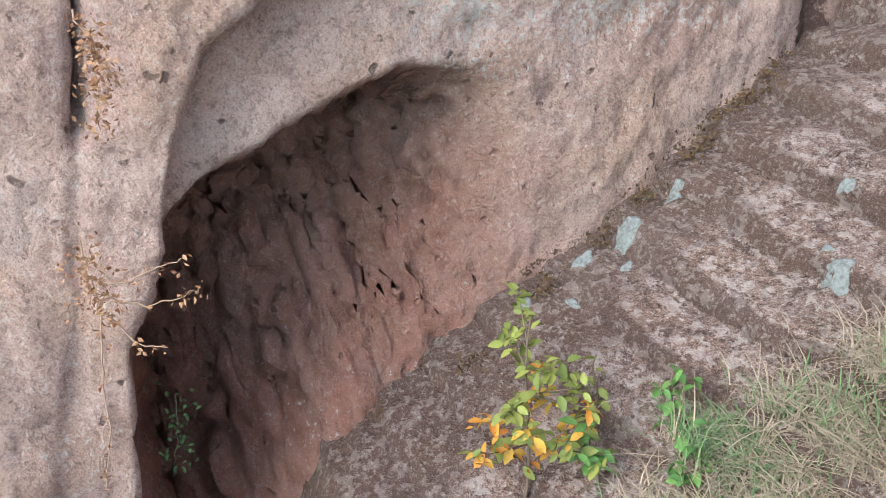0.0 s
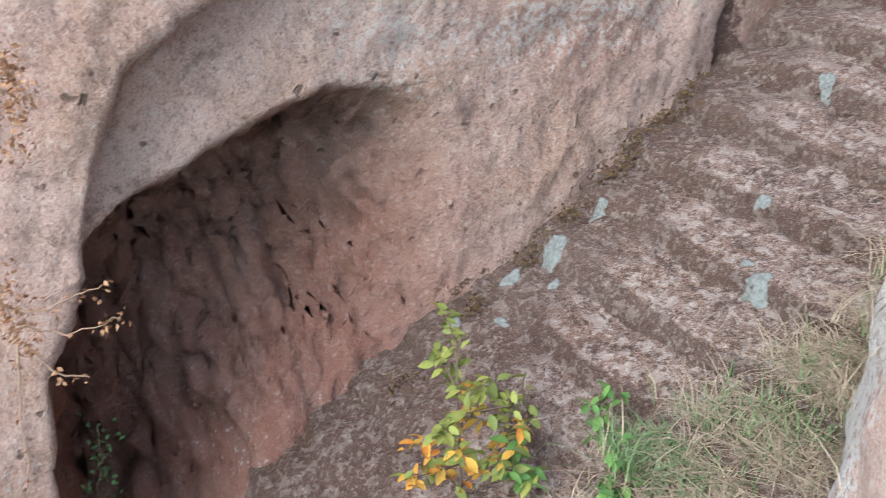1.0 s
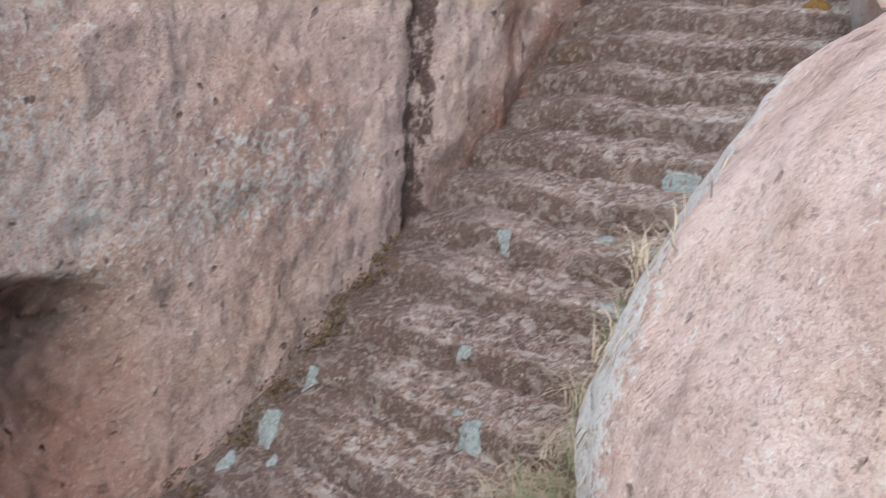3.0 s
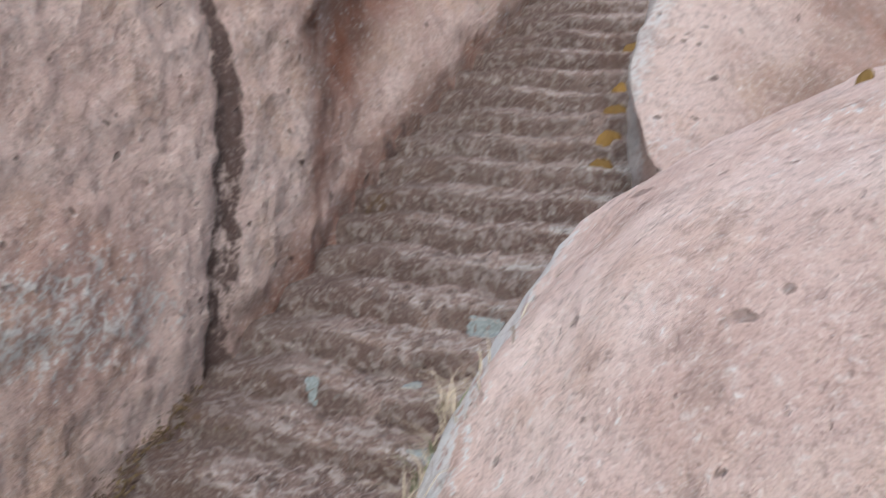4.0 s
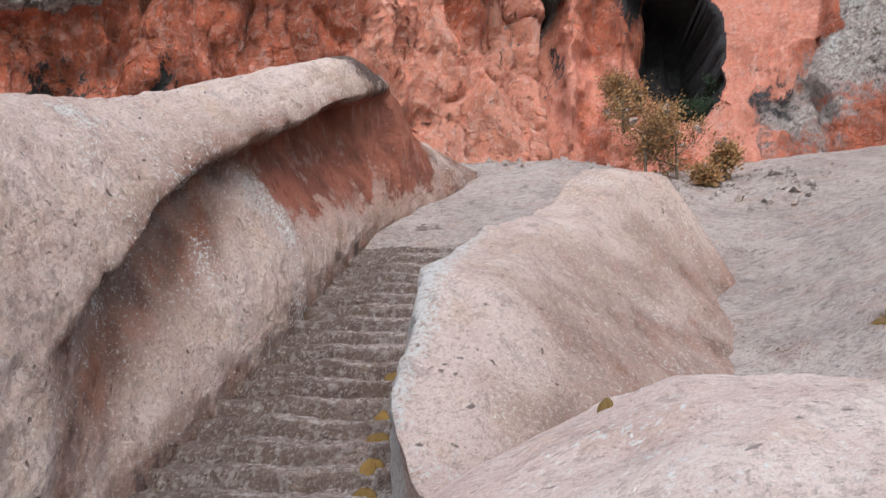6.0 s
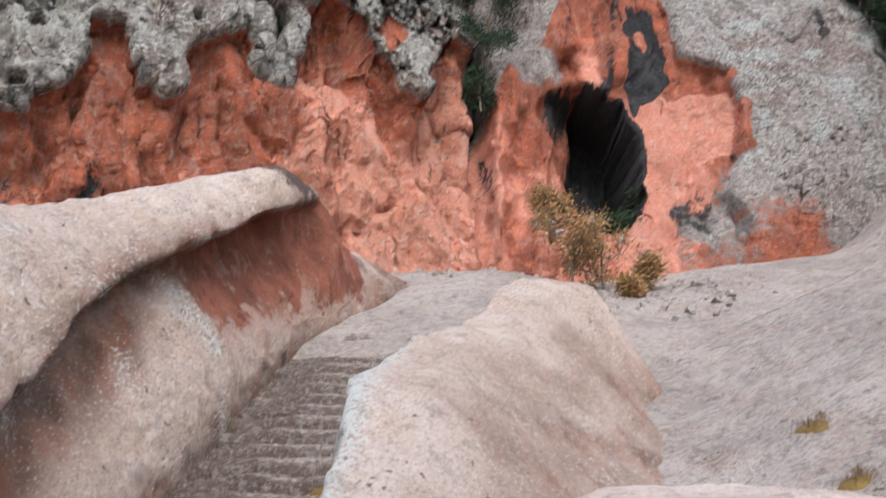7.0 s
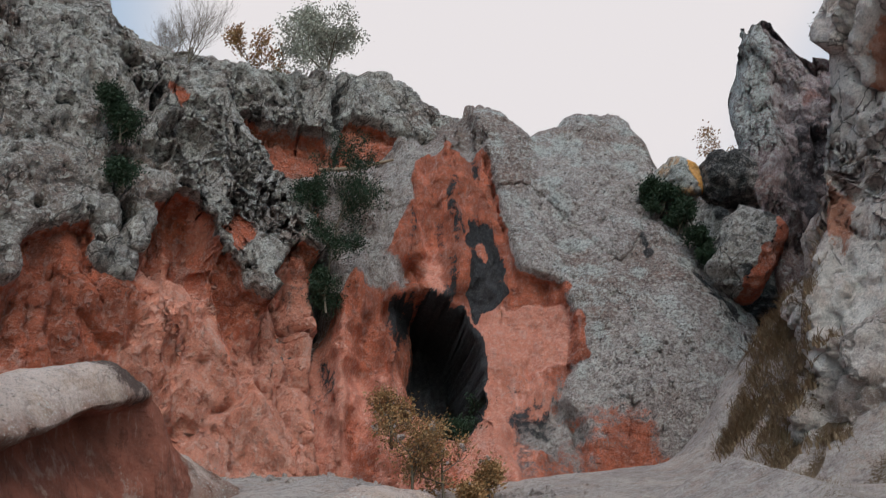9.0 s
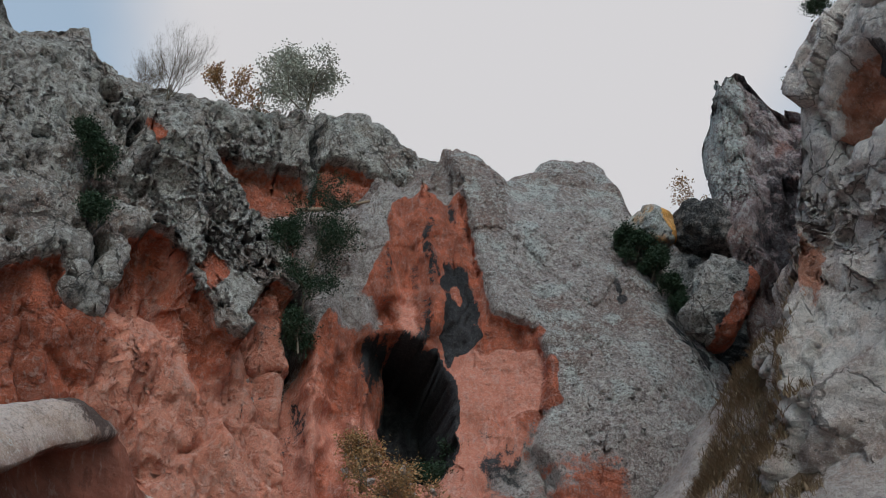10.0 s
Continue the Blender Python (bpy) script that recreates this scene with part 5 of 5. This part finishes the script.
DRY = "withered brown plant hanging in the rock cleft"
withered(random.Random(31), [(-2.84, 0.38, -0.66), (-2.8, 0.37, -0.8), (-2.79, 0.35, -0.95)], 0.024, 190, 0.022, DRY)
withered(random.Random(32), [(-2.86, 0.35, -0.6), (-2.8, 0.37, -0.72), (-2.76, 0.41, -0.78)], 0.02, 90, 0.021, DRY)
withered(random.Random(33), [(-2.82, 0.23, -1.3), (-2.77, 0.23, -1.42), (-2.77, 0.24, -1.55)], 0.036, 230, 0.02, DRY)
withered(random.Random(34), [(-2.78, 0.22, -1.42), (-2.72, 0.33, -1.43), (-2.68, 0.42, -1.38), (-2.66, 0.49, -1.36)], 0.012, 26, 0.022, "dry twig spreading across the rock")
withered(random.Random(35), [(-2.78, 0.24, -1.5), (-2.7, 0.37, -1.52), (-2.66, 0.46, -1.5), (-2.64, 0.53, -1.46)], 0.01, 26, 0.022, "dry twig spreading across the rock")
withered(random.Random(36), [(-2.77, 0.22, -1.55), (-2.74, 0.2, -1.75), (-2.74, 0.17, -1.95), (-2.75, 0.12, -2.2)], 0.006, 34, 0.018, "thin dry stem hanging down the rock")
withered(random.Random(37), [(-2.78, 0.25, -1.55), (-2.7, 0.33, -1.66), (-2.67, 0.4, -1.67)], 0.01, 16, 0.02, "dry twig spreading across the rock")
withered(random.Random(38), [(-3.1, 0.46, -2.16), (-3.06, 0.44, -2.26), (-3.04, 0.4, -2.42)], 0.035, 90, 0.026, "small dark green ivy hanging in the cave", leaf_ivy, bark, -0.3, "ivy")
withered(random.Random(39), [(-2.72, 0.36, -2.9), (-2.7, 0.35, -2.7), (-2.69, 0.32, -2.45), (-2.68, 0.3, -2.35)], 0.012, 26, 0.026, "dry twig growing at the cave mouth", hang=0.4)


# small dead plants in the joint between wall and steps
for k, (x, y, z) in enumerate(((-2.96, 3.31, -1.33), (-2.96, 3.13, -1.44), (-2.95, 2.96, -1.52), (-2.92, 2.83, -1.62), (-2.95, 2.6, -1.78), (-2.94, 2.48, -1.86), (-2.95, 2.36, -1.93), (-2.93, 2.04, -2.09), (-2.87, 1.63, -2.31))):
    withered(random.Random(300 + k), [(x, y - 0.05, z - 0.01), (x + 0.02, y, z + 0.02), (x + 0.01, y + 0.06, z + 0.03)], 0.035, 90, 0.026, "small dark dead plant at the foot of the rock wall", leaf_dead, bark, 0.2)


# ---- moss pads and lichens ----
moss_mat = leaf_material("ochre_moss", (0.22, 0.12, 0.035), (0.13, 0.075, 0.026), 0.95)
lichen_mat, _n, _l, _b = node_mat("pale_lichen")
_tc = _n.new("ShaderNodeTexCoord")
_c = mixer(_n, _l, ramp(_n, _l, noise_tex(_n, _l, _tc.outputs["Object"], 60, 6), 0.4, 0.62), (0.18, 0.2, 0.2), (0.12, 0.13, 0.127))
_l.new(_c, _b.inputs["Base Color"])
_b.inputs["Roughness"].default_value = 0.95


def pad(name, rng, x, y, rx, ry, height, material, label, category, group):
    """A lumpy cushion or crust that follows the surface under it."""
    nr, na = 6, 40
    ph = [rng.uniform(0, 6.28) for _ in range(4)]
    z0 = drop_fast(x, y)
    verts, faces = [], []
    for i in range(nr + 1):
        for j in range(na):
            a = 2 * math.pi * j / na
            w = 1 + 0.18 * math.sin(2 * a + ph[0]) + 0.14 * math.sin(3 * a + ph[1]) + 0.1 * math.sin(5 * a + ph[2]) + 0.08 * math.sin(9 * a + ph[3])
            r = i / nr * w
            px, py = x + rx * r * math.cos(a), y + ry * r * math.sin(a)
            t = min(1, i / nr)
            verts.append((px, py, float(np.clip(drop_fast(px, py), z0 - 0.1, z0 + 0.05)) + height * (1 - t ** 3) * rng.uniform(0.7, 1.2) + 0.004 - 0.02 * (i == nr)))
    for i in range(nr):
        for j in range(na):
            faces.append((i * na + j, i * na + (j + 1) % na, (i + 1) * na + (j + 1) % na, (i + 1) * na + j))
    return tagged(new(name, mesh_from(name, verts, faces, material)), label, category, group)


rng = random.Random(77)
for x, y in ((-1.86, 6.85), (-1.8, 6.45), (-1.74, 6.12), (-1.66, 5.68), (-1.6, 5.38)):
    pad("moss_cushion", rng, x, y, 0.075, 0.05, 0.05, moss_mat, "ochre moss cushion on the edge of a step", "moss", "moss on the stairs")
for x, y, rx, ry in ((-2.82, 2.43, 0.06, 0.09), (-2.7, 2.33, 0.035, 0.035), (-2.75, 2.09, 0.05, 0.03), (-1.94, 2.69, 0.08, 0.055), (-2.81, 2.67, 0.05, 0.05), (-2.92, 1.95, 0.05, 0.06), (-2.9, 2.25, 0.05, 0.06), (-2.42, 3.61, 0.06, 0.04),
                     (-1.66, 3.36, 0.12, 0.07), (-1.96, 3.77, 0.06, 0.05), (-1.77, 4.15, 0.12, 0.08), (-2.2, 3.0, 0.04, 0.03), (-2.05, 2.75, 0.03, 0.025)):
    pad("lichen_patch", rng, x, y, 0.8 * rx, 0.8 * ry, 0.003, lichen_mat, "pale blue-grey lichen crust on a stone step", "lichen", "lichens on the stairs")
for x, y in ((1.9, 7.78), (1.87, 6.74), (-0.12, 2.95), (-1.0, 3.9)):
    pad("moss_cushion", rng, x, y, 0.022 if y < 5 else 0.13, 0.02 if y < 5 else 0.09, 0.025, moss_mat, "small orange moss tuft on bare rock", "moss", "moss on the boulders")


# loose rubble in the gully and under the cliffs
def rubble(rng, areas, count):
    base = [(-1, -1, -1), (1, -1, -1), (1, 1, -1), (-1, 1, -1), (-1, -1, 1), (1, -1, 1), (1, 1, 1), (-1, 1, 1)]
    quads = [(0, 3, 2, 1), (4, 5, 6, 7), (0, 1, 5, 4), (1, 2, 6, 5), (2, 3, 7, 6), (3, 0, 4, 7)]
    verts, faces = [], []
    for k in range(count):
        cx, cy, r = areas[k % len(areas)]
        x, y = rng.gauss(cx, r * 0.5), rng.gauss(cy, r * 0.5)
        z, s = drop_fast(x, y, 6.5), 0.02 + 0.07 * rng.random() ** 3
        m = np.array(Euler((rng.uniform(0, 6), rng.uniform(0, 6), rng.uniform(0, 6))).to_matrix())
        n = len(verts)
        for q in base:
            p = np.array(q) * s * np.array([1, 0.8, 0.6]) * rng.uniform(0.6, 1.05)
            verts.append(m @ p + np.array([x, y, z + 0.2 * s]))
        faces += [tuple(n + i for i in f) for f in quads]
    me = mesh_from("rubble", verts, faces, soil, smooth=False)
    return tagged(new("rubble", me), "loose pale stones scattered below the cliff", "stones", kind="stuff")


rubble(random.Random(19), [(-2.2, 14.6, 0.7), (-0.8, 14.8, 0.8), (0.8, 14.4, 1.2), (2.2, 14.6, 1.2)], 320)


# fallen log on the ledge between the cliffs
def fallen_log():
    pts = [(-2.0, 18.0, 13.85), (-1.4, 18.1, 13.95), (-0.8, 18.15, 14.1), (-0.2, 18.2, 14.3)]
    v, f = tubes([(pts, [0.05, 0.055, 0.045, 0.03])], 7)
    return tagged(new("fallen_log", mesh_from("fallen_log", v, f, dry_stem)), "bleached fallen log lying across the rock ledge", "log")


fallen_log()
